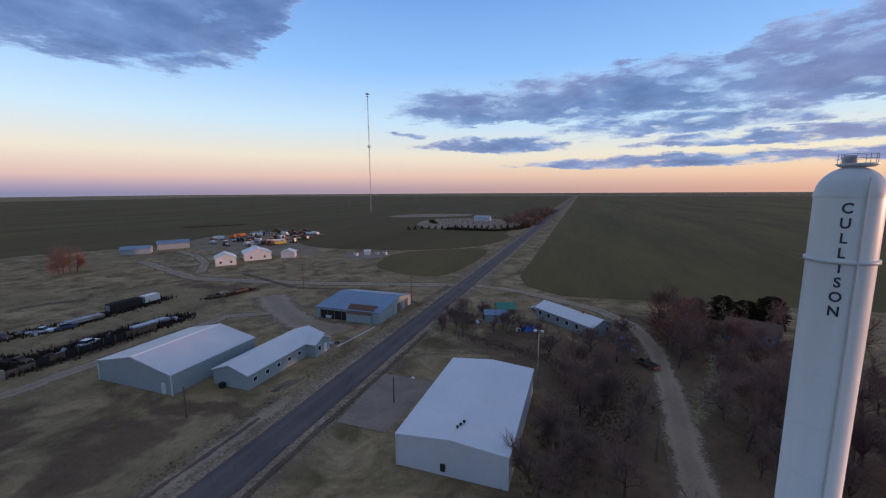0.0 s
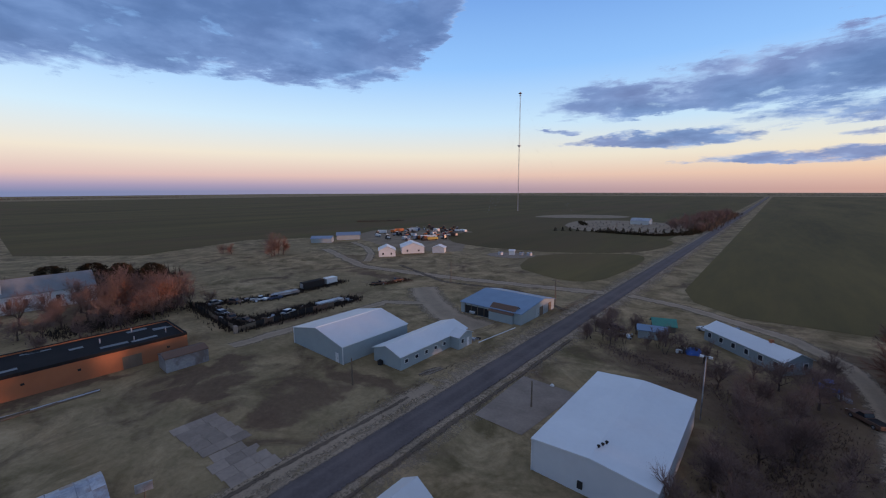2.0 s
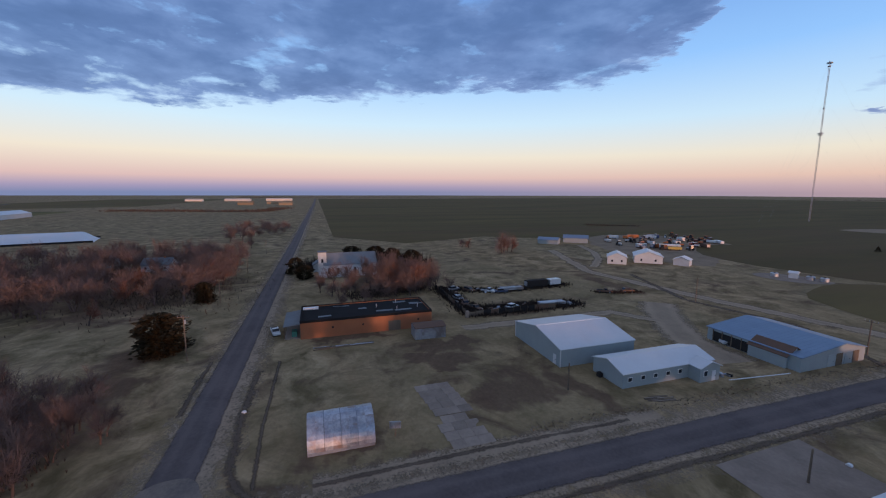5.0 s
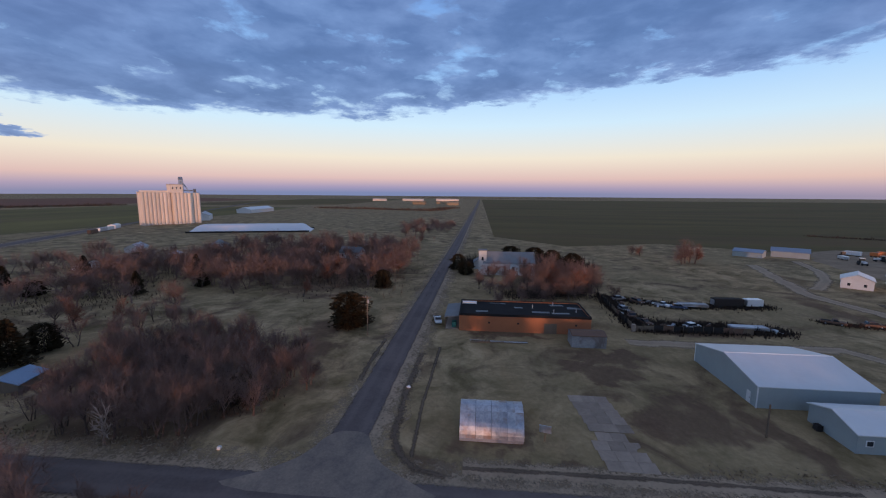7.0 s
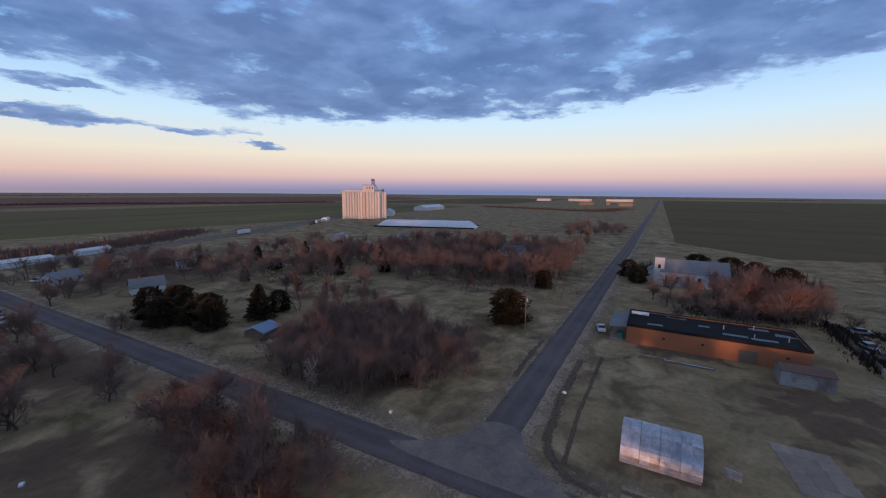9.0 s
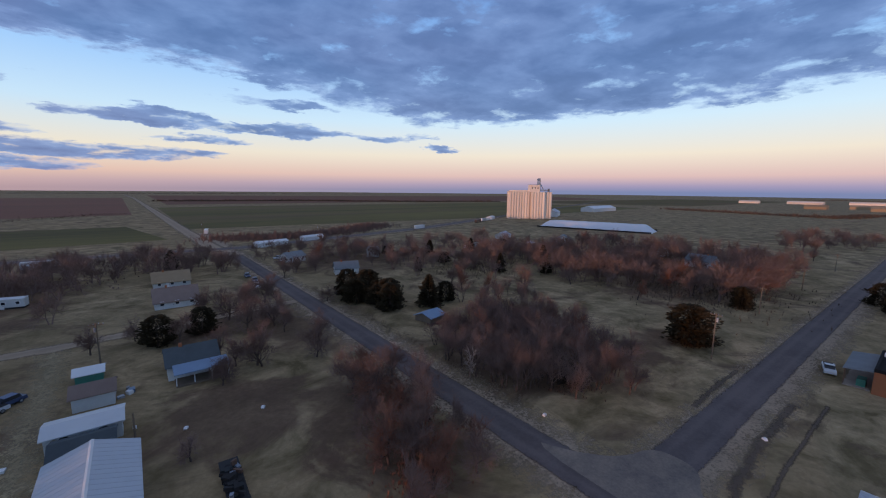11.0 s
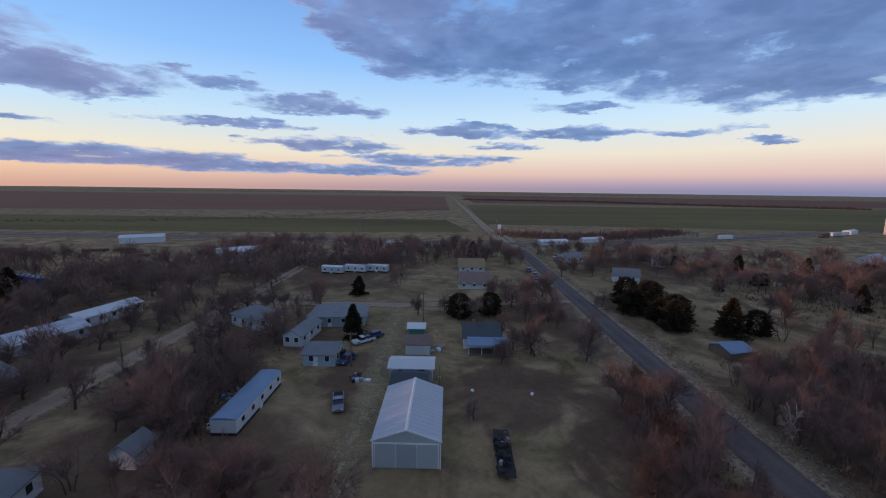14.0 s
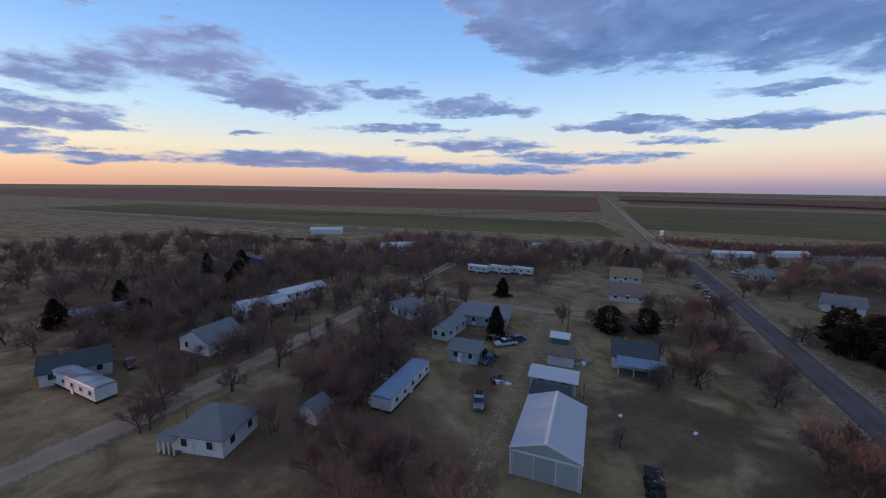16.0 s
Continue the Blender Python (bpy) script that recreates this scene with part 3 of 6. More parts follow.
ribbon("dirt_lane_3", [(-45, 140), (-100, 126), (-150, 118), (-215, 140)], 3.6, M_TRACK, "sandy drive to the farmyard", "lane", 0.02, 1.5)
sheet("pavement_1", [(-35.5, 49), (-27, 49), (-25.2, 66), (-36, 66)], M_CONCRETE, "grey concrete parking pad beside the warehouse", "pavement", 0.05, 0)
ribbon("gravel_yard", [(-58, 84), (-72, 86), (-88, 96), (-100, 106)], 6.5, M_TRACK, "pale gravel drive beside the barn", "ground patch", 0.022, 1.5)
ribbon("gravel_strip", [(-47.5, -2), (-47.5, 20), (-47.5, 52)], 2.4, M_SHOULDER, "pale gravel along the road", "ground patch", 0.03, 0.8)

# broken concrete slab of a vanished house
slab = thing("concrete_slab", "cracked old concrete slab of a vanished house", "slab", 0, 0, 0)
for ax0, ay0, nx, ny in ((-68.5, 15.8, 5, 3), (-57.6, 17.4, 1, 2), (-55.4, 16.4, 3, 3)):
    for i in range(nx):
        for j in range(ny):
            cx, cy, h = ax0 + 1.1 + i * 2.15, ay0 + 1.1 + j * 2.2 + 0.25 * i, 0.05 + rnd.uniform(0, 0.02)
            corners = [(cx + a * (1.085 + rnd.uniform(-0.045, 0.0)), cy + b * (1.11 + rnd.uniform(-0.045, 0.0))) for a, b in ((-1, -1), (0.1, -1), (1, -1), (1, 0.1), (1, 1), (-0.1, 1), (-1, 1))]
            if rnd.random() < 0.12:
                corners[4] = (cx + rnd.uniform(0.2, 0.6), cy + rnd.uniform(0.2, 0.6))
            part("slab_panel", G().extrude(corners, "z", 0.0, h), M_CONCRETE, slab)


# ---- buildings ----
def window(parent, x, y, z, w, h, nx, ny, mat=M_TRIM):
    """A framed window on a wall whose outward normal is (nx, ny)."""
    rz = math.degrees(math.atan2(ny, nx)) + 90
    f = part("window", G().box(x + nx * 0.03, y + ny * 0.03, z, w + 0.2, 0.1, h + 0.2, rz), mat, parent)
    part("pane", G().box(x + nx * 0.075, y + ny * 0.075, z + 0.1, w, 0.05, h, rz), M_GLASS, f)
    return f


def door(parent, x, y, w, h, nx, ny, mat=M_TRIM, name="door"):
    rz = math.degrees(math.atan2(ny, nx)) + 90
    d = part(name, G().box(x + nx * 0.03, y + ny * 0.03, 0.05, w, 0.1, h, rz), mat, parent)
    part("handle", G().box(x + nx * 0.1 - ny * w * 0.35, y + ny * 0.1 + nx * w * 0.35, 1.0, 0.12, 0.08, 0.12, rz), M_DARK, d)
    return d


def gable(name, label, x, y, lx, ly, eave, ridge, wall, roof, rz=0.0, category="house", over=0.4, off=0.0, ribs=0.0, rib_mat=None, group="", trim=None):
    """A building with its ridge along local x. off: how far the ridge stands from the middle."""
    t = thing(name, label, category, x, y, 0, rz, group)
    h = ly / 2
    part("wall", G().extrude([(-h, 0), (h, 0), (h, eave), (off, ridge - 0.08), (-h, eave)], "x", -lx / 2, lx / 2), wall, t)
    for s in (-1, 1):
        e = Vector((0, s * (h + over), eave - over * (ridge - eave) / (h - s * off)))
        c = Vector((0, off, ridge))
        up = Vector((0, 0, 0.14))
        g = G().extrude([(e.y, e.z), (c.y, c.z), (c.y, c.z + 0.14), (e.y, e.z + 0.14)], "x", -lx / 2 - over, lx / 2 + over)
        r = part("roof_slope", g, roof, t)
        if ribs:
            g = G()
            for i in range(int(lx / ribs) + 1):
                rx = -lx / 2 + i * ribs
                a, b = e + up, c + up
                k = len(g.v)
                for p in (a, b):
                    g.v += [(rx - 0.04, p.y, p.z - 0.01), (rx + 0.04, p.y, p.z - 0.01), (rx + 0.02, p.y, p.z + 0.018), (rx - 0.02, p.y, p.z + 0.018)]
                g.f += [(k, k + 1, k + 5, k + 4), (k + 1, k + 2, k + 6, k + 5), (k + 2, k + 3, k + 7, k + 6), (k + 3, k, k + 4, k + 7)]
            part("roof_ribs", g, rib_mat or roof, r)
    if trim:
        part("ridge_cap", G().extrude([(off - 0.22, ridge + 0.1), (off + 0.22, ridge + 0.1), (off, ridge + 0.22)], "x", -lx / 2 - over, lx / 2 + over), trim, t)
    return t


def hip(name, label, x, y, lx, ly, eave, top, wall, roof, rz=0.0, category="house", over=0.45, flat=0.3, group=""):
    """A house under a hipped roof, with its longer side along local x."""
    t = thing(name, label, category, x, y, 0, rz, group)
    part("wall", G().box(0, 0, 0, lx, ly, eave), wall, t)
    a, b, r = lx / 2 + over, ly / 2 + over, max(lx / 2 - ly / 2, 0.0) + flat
    g = G()
    g.v = [(-a, -b, eave), (a, -b, eave), (a, b, eave), (-a, b, eave), (-r, 0, top), (r, 0, top), (-a, -b, eave - 0.15), (a, -b, eave - 0.15), (a, b, eave - 0.15), (-a, b, eave - 0.15)]
    g.f = [(0, 1, 5, 4), (2, 3, 4, 5), (1, 2, 5), (3, 0, 4), (6, 7, 1, 0), (7, 8, 2, 1), (8, 9, 3, 2), (9, 6, 0, 3), (9, 8, 7, 6)]
    part("roof", g, roof, t)
    return t


def row_of_windows(t, lx, ly, eave, n=3, m=2, z=1.0, w=0.9, h=1.1):
    for s in (-1, 1):
        for i in range(n):
            window(t, -lx / 2 + lx * (i + 0.5) / n, s * ly / 2, z, w, h, 0, s)
        for i in range(m):
            window(t, s * lx / 2, -ly / 2 + ly * (i + 0.5) / m, z, w, h, s, 0)


# white warehouse with a shallow roof
wh = gable("warehouse", "long white metal warehouse with a shallow white roof", -15.2, 55.6, 24.4, 14.6, 4.3, 4.95, M_WHITE_METAL, M_WHITE_METAL, 90, "warehouse", 0.12)
for i in range(3):
    part("roof_vent", G().lathe([(0.1, 4.5), (0.1, 5.2), (0.2, 5.25), (0.2, 5.35), (0.0, 5.4)], 10, -9.6 + i * 0.7, -0.2 - 0.25 * i), M_DARK, wh)
part("meter_box", G().box(-12.3, 0.9, 0.7, 0.3, 0.6, 0.9), M_DARK, wh)
part("downpipe", G().box(-12.28, 7.25, 0, 0.12, 0.12, 4.4), M_TRIM, wh)
# big grey shed and the long house beside it
bs = gable("storage_shed", "wide grey metal shed with a pale metal roof", -77, 56, 18.8, 19.2, 3.8, 5.8, M_GREY_WALL, M_WHITE_METAL, 90, "shed", 0.2, trim=M_TRIM)
door(bs, -9.4, -7.6, 1.0, 2.05, -1, 0)
for s in (-1, 1):
    part("corner_trim", G().box(-9.42, s * 9.65, 0, 0.14, 0.16, 3.9), M_TRIM, bs)
lh = gable("long_house", "long low grey house with a pale metal roof and small windows", -60.2, 63.3, 22.0, 8.2, 2.9, 4.2, M_GREY_WALL, M_WHITE_METAL, 90, "house", 0.3)
for i in range(7):
    window(lh, -9.4 + i * 3.0, -4.1, 1.15, 0.8, 0.7, 0, -1)
porch = gable("porch_wing", "small gabled porch wing of the long grey house", -54.9, 70.6, 2.6, 5.0, 2.9, 3.9, M_GREY_WALL, M_WHITE_METAL, 0, "porch", 0.3)
window(porch, 1.3, -1.2, 1.1, 0.8, 1.0, 1, 0)
door(porch, 1.3, 0.9, 0.9, 2.0, 1, 0)
part("air_unit", G().box(-11.6, 1.4, 0, 0.8, 0.9, 0.9), M_DARK, lh)
# blue barn with an open lean-to, and a small shed before it
bn = gable("blue_roof_barn", "low barn with a faded blue metal roof and grey walls", -60.8, 101.6, 20.0, 20.4, 3.1, 4.6, M_GREY_WALL, M_BLUE_ROOF, 0, "barn", 0.3, ribs=1.0, off=3.0)
for i in range(4):
    door(bn, 10.0, -1 + i * 2.7, 2.0, 2.6, 1, 0, M_WOOD if i % 2 else M_GREY_WALL, "panel_door")
# the bay is a flat near-black panel, its inner shade put into the colour
part("open_bay", G().box(-4, -10.17, 0.1, 9, 0.12, 2.4), M_DARK, bn)
for i in range(5):
    part("post", G().box(-8.5 + i * 2.25, -10.3, 0, 0.16, 0.16, 2.9), M_WOOD, bn)
ss = gable("garden_shed", "small grey shed with a rusty brown roof", -56.8, 93.4, 7.6, 5.4, 2.6, 4.2, M_GREY_WALL, M_RUST, 0, "shed", 0.25)
window(ss, 3.8, 0, 1.0, 0.7, 0.8, 1, 0)
# brick building with a tar roof
bk = thing("brick_building", "long orange brick building with a patched tar roof", "building", -106.8, 11.6, 0, 0)
LX, LY, HB = 13.6, 33.4, 4.6
g = G()
for x, y, sx, sy in ((LX / 2 - 0.15, 0, 0.3, LY), (-LX / 2 + 0.15, 0, 0.3, LY), (0, LY / 2 - 0.15, LX - 0.6, 0.3), (0, -LY / 2 + 0.15, LX - 0.6, 0.3)):
    g.box(x, y, 0, sx, sy, HB)
part("wall", g, M_BRICK, bk)
part("roof", G().box(0, 0, HB - 0.45, LX - 0.6, LY - 0.6, 0.15), M_TAR, bk)
g = G()
for x, y, sx, sy in ((LX / 2 - 0.15, 0, 0.4, LY + 0.1), (-LX / 2 + 0.15, 0, 0.4, LY + 0.1), (0, LY / 2 - 0.15, LX - 0.5, 0.4), (0, -LY / 2 + 0.15, LX - 0.5, 0.4)):
    g.box(x, y, HB, sx, sy, 0.12)
part("coping", g, M_TAR, bk)
for x in (LX / 2 + 0.06, -LX / 2 - 0.06):
    part("tar_skirt", G().box(x, 0, HB - 0.5, 0.06, LY + 0.12, 0.55), M_TAR, bk)
for i in range(9):
    part("roof_patch", G().box(rnd.uniform(-5, 5), rnd.uniform(-15, 15), HB - 0.3, rnd.uniform(0.6, 1.6), rnd.uniform(1.5, 5), 0.03, rnd.uniform(-8, 8)), M_SHINGLE_GREY, bk)
part("white_panel", G().box(-4.4, -14.3, HB - 0.3, 1.2, 4.0, 0.5), M_TRIM, bk, "white sheet of roofing")
for px, py in ((3, 8), (-1, 3), (-4, 9), (2, 14)):
    part("roof_pipe", G().tube((px, py, HB - 0.4), (px, py, HB + 0.7), 0.12, 0.12, 8, True), M_GALV, bk)
part("loading_door", G().box(LX / 2 + 0.03, 6.6, 0.05, 0.1, 3.2, 2.6), M_WOOD, bk)
for y in (-9.0, -1.5, 13.0):
    part("wall_vent", G().box(LX / 2 + 0.03, y, 2.2, 0.08, 0.5, 0.4), M_DARK, bk)
po = thing("shop_porch", "open front porch with a flat grey roof and green boxes", "porch", -107.2, -7.1, 0)
part("roof", G().extrude([(-2.0, 3.1), (1.9, 3.6), (1.9, 3.75), (-2.0, 3.25)], "x", -6.2, 6.2), M_SHINGLE_GREY, po)
for px in (-6, -3, 0, 3, 6):
    part("post", G().box(px, -1.7, 0, 0.18, 0.18, 3.1), M_RUST if px == 6 else M_WOOD, po)
part("floor_slab", G().box(0, 0, 0, 12.4, 3.6, 0.2), M_CONCRETE, po)
part("green_box", G().box(4.2, 0.5, 0.2, 2.2, 1.2, 1.3), M_GREEN_P, po)
tn = gable("tin_shed", "small corrugated tin shed with a rusty roof", -93.6, 25.6, 7.8, 4.6, 2.8, 3.3, M_GALV, M_RUST, 90, "shed", 0.12, ribs=0.6)

# quonset hut of galvanised sheets
qh = thing("quonset_hut", "half-round galvanised steel hut with rust stains", "hut", -57.0, 1.9, 0)
QR, QL = 3.5, 9.2
arc = [(QR * math.cos(math.pi * i / 20), 0.4 + 1.05 * QR * math.sin(math.pi * i / 20)) for i in range(21)]
for k in range(8):
    y0, y1 = -QL / 2 + k * QL / 8, -QL / 2 + (k + 1) * QL / 8 + 0.08
    o = 0.03 * (k % 2)
    for a0, a1 in ((0, 7), (7, 13), (13, 20)):
        seg = arc[a0:a1 + 1]
        outer = [(u * (1 + o / QR), v + o) for u, v in seg]
        inner = [(u * 0.985, v - 0.06) for u, v in reversed(seg)]
        part("arch_sheet", G().extrude(outer + inner, "y", y0, y1), M_HUT, qh)
for s_ in (-1, 1):
    part("foot_beam", G().box(s_ * (QR - 0.02), 0, 0, 0.12, QL, 0.45), M_GALV_DARK, qh)
    part("end_wall", G().extrude([(QR * 0.97, 0)] + [(u * 0.97, v - 0.1) for u, v in arc] + [(-QR * 0.97, 0)], "y", s_ * (QL / 2 - 0.25) - 0.05, s_ * (QL / 2 - 0.25) + 0.05), M_GALV_DARK, qh)
for k in (-1, 0, 1):
    part("seam_band", G().extrude([(u * 1.02, v + 0.06) for u, v in arc] + [(u, v) for u, v in reversed(arc)], "y", k * QL / 4 - 0.05, k * QL / 4 + 0.05), M_GALV_DARK, qh)

# white church with a square tower
ch = gable("church", "old white wooden church with a grey roof", -178, 13, 22, 11, 5.4, 9.6, M_WHITE_WALL, M_SHINGLE_GREY, 90, "church", 0.3)
for i in range(6):
    window(ch, -9 + i * 3.6, -5.5, 1.4, 1.0, 2.4, 0, -1)
g = G().box(-11.6, -3.0, 0, 3.4, 3.4, 10.6)
part("bell_tower", g, M_WHITE_WALL, ch)
part("tower_cap", G().box(-11.6, -3.0, 10.6, 3.8, 3.8, 0.35), M_SHINGLE_GREY, ch)
window(ch, -11.6, -4.7, 6.2, 0.9, 1.6, 0, -1)
gable("church_annex", "low white annex behind the church", -190, 0.5, 8, 6, 3.2, 5, M_WHITE_WALL, M_SHINGLE_GREY, 0, "annex")

# ---- water tower ----
TX, TY, TR = 17.4, 38.6, 1.95
wt_ob = thing("water_tower", "tall white standpipe water tower with dark letters", "water tower", TX, TY, 0)
prof = [(TR + 0.4, 0), (TR + 0.4, 0.3), (TR, 0.35), (TR, 30.0)]
part("lower_shell", G().lathe(prof, 48), M_TOWER, wt_ob, smooth=True)
part("ring_flange", G().lathe([(TR, 29.85), (TR + 0.16, 29.9), (TR + 0.16, 30.15), (TR, 30.2)], 48), M_TOWER, wt_ob, smooth=True)
part("upper_shell", G().lathe([(TR, 30.0), (TR, 34.7)], 48), M_TOWER, wt_ob, smooth=True)
part("dome", G().lathe([(TR + 0.05, 34.6), (TR + 0.05, 34.85)] + [(TR * math.cos(a * math.pi / 24), 34.85 + 2.0 * math.sin(a * math.pi / 24)) for a in range(1, 13)], 48), M_TOWER, wt_ob, smooth=True)
for z in (4.5, 8.7, 12.9, 17.1, 21.3, 25.5):
    part("weld_seam", G().lathe([(TR, z - 0.03), (TR + 0.015, z), (TR, z + 0.03)], 48), M_TOWER, wt_ob)
to_eye = math.degrees(math.atan2(1.1 - TY, -1.1 - TX))
pa = radians(to_eye + 26)
part("overflow_pipe", G().tube(((TR + 0.12) * math.cos(pa), (TR + 0.12) * math.sin(pa), 0.5), ((TR + 0.12) * math.cos(pa), (TR + 0.12) * math.sin(pa), 36.0), 0.07, 0.07, 8, True), M_TOWER, wt_ob)
part("platform", G().lathe([(0.9, 36.8), (1.15, 36.95), (1.15, 37.05), (0.0, 37.1)], 20, 0.25, 0.1), M_TOWER, wt_ob)
g = G()
for i in range(9):
    a, b = 2 * math.pi * i / 9, 2 * math.pi * (i + 1) / 9
    g.tube((0.25 + 1.05 * math.cos(a), 0.1 + 1.05 * math.sin(a), 37.05), (0.25 + 1.05 * math.cos(a), 0.1 + 1.05 * math.sin(a), 37.7), 0.018, 0.018, 5)
    for z in (37.4, 37.7):
        g.tube((0.25 + 1.05 * math.cos(a), 0.1 + 1.05 * math.sin(a), z), (0.25 + 1.05 * math.cos(b), 0.1 + 1.05 * math.sin(b), z), 0.018, 0.018, 5)
part("railing", g, M_GALV, wt_ob)
part("hatch", G().lathe([(0.42, 37.05), (0.42, 37.5), (0.3, 37.62), (0.0, 37.66)], 16, -0.25, 0.0), M_GALV, wt_ob)
for i, ch_ in enumerate("CULLISON"):
    cu = bpy.data.curves.new("letter", "FONT")
    cu.body, cu.size, cu.align_x, cu.align_y, cu.extrude, cu.offset = ch_, 1.02, "CENTER", "CENTER", 0.03, 0.022
    tmp = bpy.data.objects.new("letter_source", cu)
    me = bpy.data.meshes.new_from_object(tmp)
    bpy.data.objects.remove(tmp)
    me.materials.append(M_LETTER)
    a = radians(to_eye)
    nrm = Vector((math.cos(a), math.sin(a), 0))
    for v in me.vertices:
        u = v.co.x
        u *= 0.86
        v.co = Vector((u, v.co.y, v.co.z - (TR - math.sqrt(max(TR * TR - u * u, 0.01)))))
    lo = new("letter", me)
    lo.parent = wt_ob
    lo.matrix_basis = Matrix.Translation(nrm * (TR + 0.015) + Vector((0, 0, 33.85 - i * 1.07))) @ pose(0, 0, 0, 90, 0, to_eye + 90)

# ---- houses south of the junction ----
TAKEN = []


def home(build, name, label, x, y, lx, ly, eave, top, wall, roof, turn):
    """A house or shed with its windows, a door and a chimney, and its claim on the ground."""
    t = build(name, label, x, y, lx, ly, eave, top, wall, roof, turn, "shed" if "shed" in name or "hut" in name else "house")
    TAKEN.append((x, y, max(lx, ly) / 2 + 1.2))
    if lx > 6 and math.hypot(x, y) < 260:
        row_of_windows(t, lx, ly, eave, max(2, int(lx / 3.2)), 2)
        door(t, lx * 0.12, ly / 2, 0.95, 2.0, 0, 1)
        if ("house" in name or "cottage" in name) and build is gable:
            part("chimney", G().box(lx * 0.2, 0, eave, 0.6, 0.6, top - eave + 0.7), M_BRICK, t)
    return t


home(hip, "hip_roof_house", "white house with a wide grey hipped roof", 51.2, -36.6, 7.8, 7.4, 2.8, 5.6, M_WHITE_WALL, M_SHINGLE_GREY, 12)
home(gable, "grey_house", "low white house with a dark gabled roof", 93, -40.5, 10, 7, 2.6, 4.6, M_WHITE_WALL, M_SHINGLE_DARK, 60)
home(gable, "garden_hut", "tiny white garden hut with a grey roof", 41.6, -46.2, 3.4, 3.2, 2.2, 3.4, M_WHITE_WALL, M_SHINGLE_GREY, 90)
home(gable, "bungalow", "grey bungalow with a gabled front porch", 81.5, -60, 9, 9, 2.9, 5.2, M_WHITE_WALL, M_SHINGLE_GREY, 90)
home(gable, "blue_roof_cabin", "white cabin under a blue metal roof", 123, -60.5, 10, 6, 2.6, 4.1, M_WHITE_WALL, M_BLUE_ROOF, 75)
home(gable, "white_hut", "small white outbuilding with a grey roof", 136, -58, 5, 4, 2.3, 3.6, M_WHITE_WALL, M_SHINGLE_GREY, 0)
home(gable, "low_white_house", "low white house with a pale roof", 91, -83, 13, 8, 2.6, 4.2, M_WHITE_WALL, M_GALV, 70)
home(gable, "mobile_home_pale", "long white mobile home with a white roof", 92, -100, 16, 6, 2.7, 3.7, M_WHITE_WALL, M_WHITE_METAL, 78)
home(gable, "white_barn", "white metal barn near the highway", 103, -187, 20, 12, 4.6, 6.2, M_WHITE_WALL, M_WHITE_METAL, 40)
home(hip, "white_cottage", "white cottage with a grey hipped roof", 50.5, -98.5, 10, 8, 2.9, 4.9, M_WHITE_WALL, M_SHINGLE_GREY, -30)
home(hip, "wide_hip_house", "grey house with a broad hipped roof", 30, -102, 14, 10, 2.7, 4.9, M_GREY_WALL, M_SHINGLE_GREY, 5)
home(gable, "white_wing", "white gabled wing with a grey roof", 35.2, -89.0, 10.5, 4.2, 2.5, 3.8, M_WHITE_WALL, M_SHINGLE_GREY, 84)
home(gable, "grey_hut", "small grey shed with a low roof", 26.6, -77.6, 6.4, 6.6, 2.5, 3.7, M_GREY_WALL, M_SHINGLE_GREY, 0)
home(gable, "dark_roof_hut", "small white outbuilding with a dark green roof", 7.6, -66.0, 6, 4.6, 2.2, 3.0, M_GREY_WALL, M_SHINGLE_DARK, 0)
home(gable, "white_garage", "low white garage with a shallow pale roof", 7.8, -71.5, 8.0, 4.8, 2.5, 3.1, M_WHITE_WALL, M_WHITE_METAL, 0)
home(gable, "brown_roof_garage", "white garage with a brown roof", 7.5, -83.2, 5.2, 5.0, 2.4, 3.5, M_WHITE_WALL, M_SHINGLE_BROWN, 0)
home(gable, "green_hut", "tiny green hut with a pale roof", 8.7, -93.6, 3.8, 3.4, 1.9, 2.6, M_GREEN_P, M_WHITE_METAL, 0)
home(gable, "dark_roof_house", "white house with a dark roof and a blue porch", -6.6, -88.4, 8.2, 8.0, 2.7, 4.8, M_WHITE_WALL, M_SHINGLE_DARK, 0)
home(gable, "brown_house", "house with a broad brown shingle roof", -8.2, -142, 11, 9, 2.1, 5.4, M_WHITE_WALL, M_SHINGLE_BROWN, 0)
home(gable, "tan_roof_house", "house with a tan shingle roof beside a cedar", -9, -171, 11, 8.5, 2.2, 5.2, M_WHITE_WALL, M_TAN_ROOF, 0)
home(gable, "roadside_cottage", "small white cottage with a grey gabled roof", -69, -154.5, 9.5, 6, 2.6, 5.0, M_WHITE_WALL, M_SHINGLE_GREY, -15)
home(gable, "white_house_far", "white house behind bare trees", -60, -196, 10, 7, 2.6, 4.6, M_WHITE_WALL, M_SHINGLE_GREY, 20)
home(gable, "white_house_far", "tall white house behind bare trees", -99, -187, 7, 6, 4.0, 6.4, M_WHITE_WALL, M_SHINGLE_GREY, 60)
home(gable, "grey_house_far", "grey house with a dark roof among trees", -169, -177, 12, 8, 2.6, 4.6, M_GREY_WALL, M_SHINGLE_DARK, 20)
home(gable, "white_house_far", "white house with a pale roof among trees", -216, -203, 13, 8, 2.8, 5.0, M_WHITE_WALL, M_GALV, 25)
home(gable, "white_house_far", "white two-storey house near the white tarp", -220, -153, 12, 9, 4.4, 7.0, M_WHITE_WALL, M_SHINGLE_GREY, 35)
home(gable, "low_shed_far", "low pale shed among the trees", -198, -164, 9, 5, 2.2, 3.2, M_WHITE_WALL, M_GALV, 25)
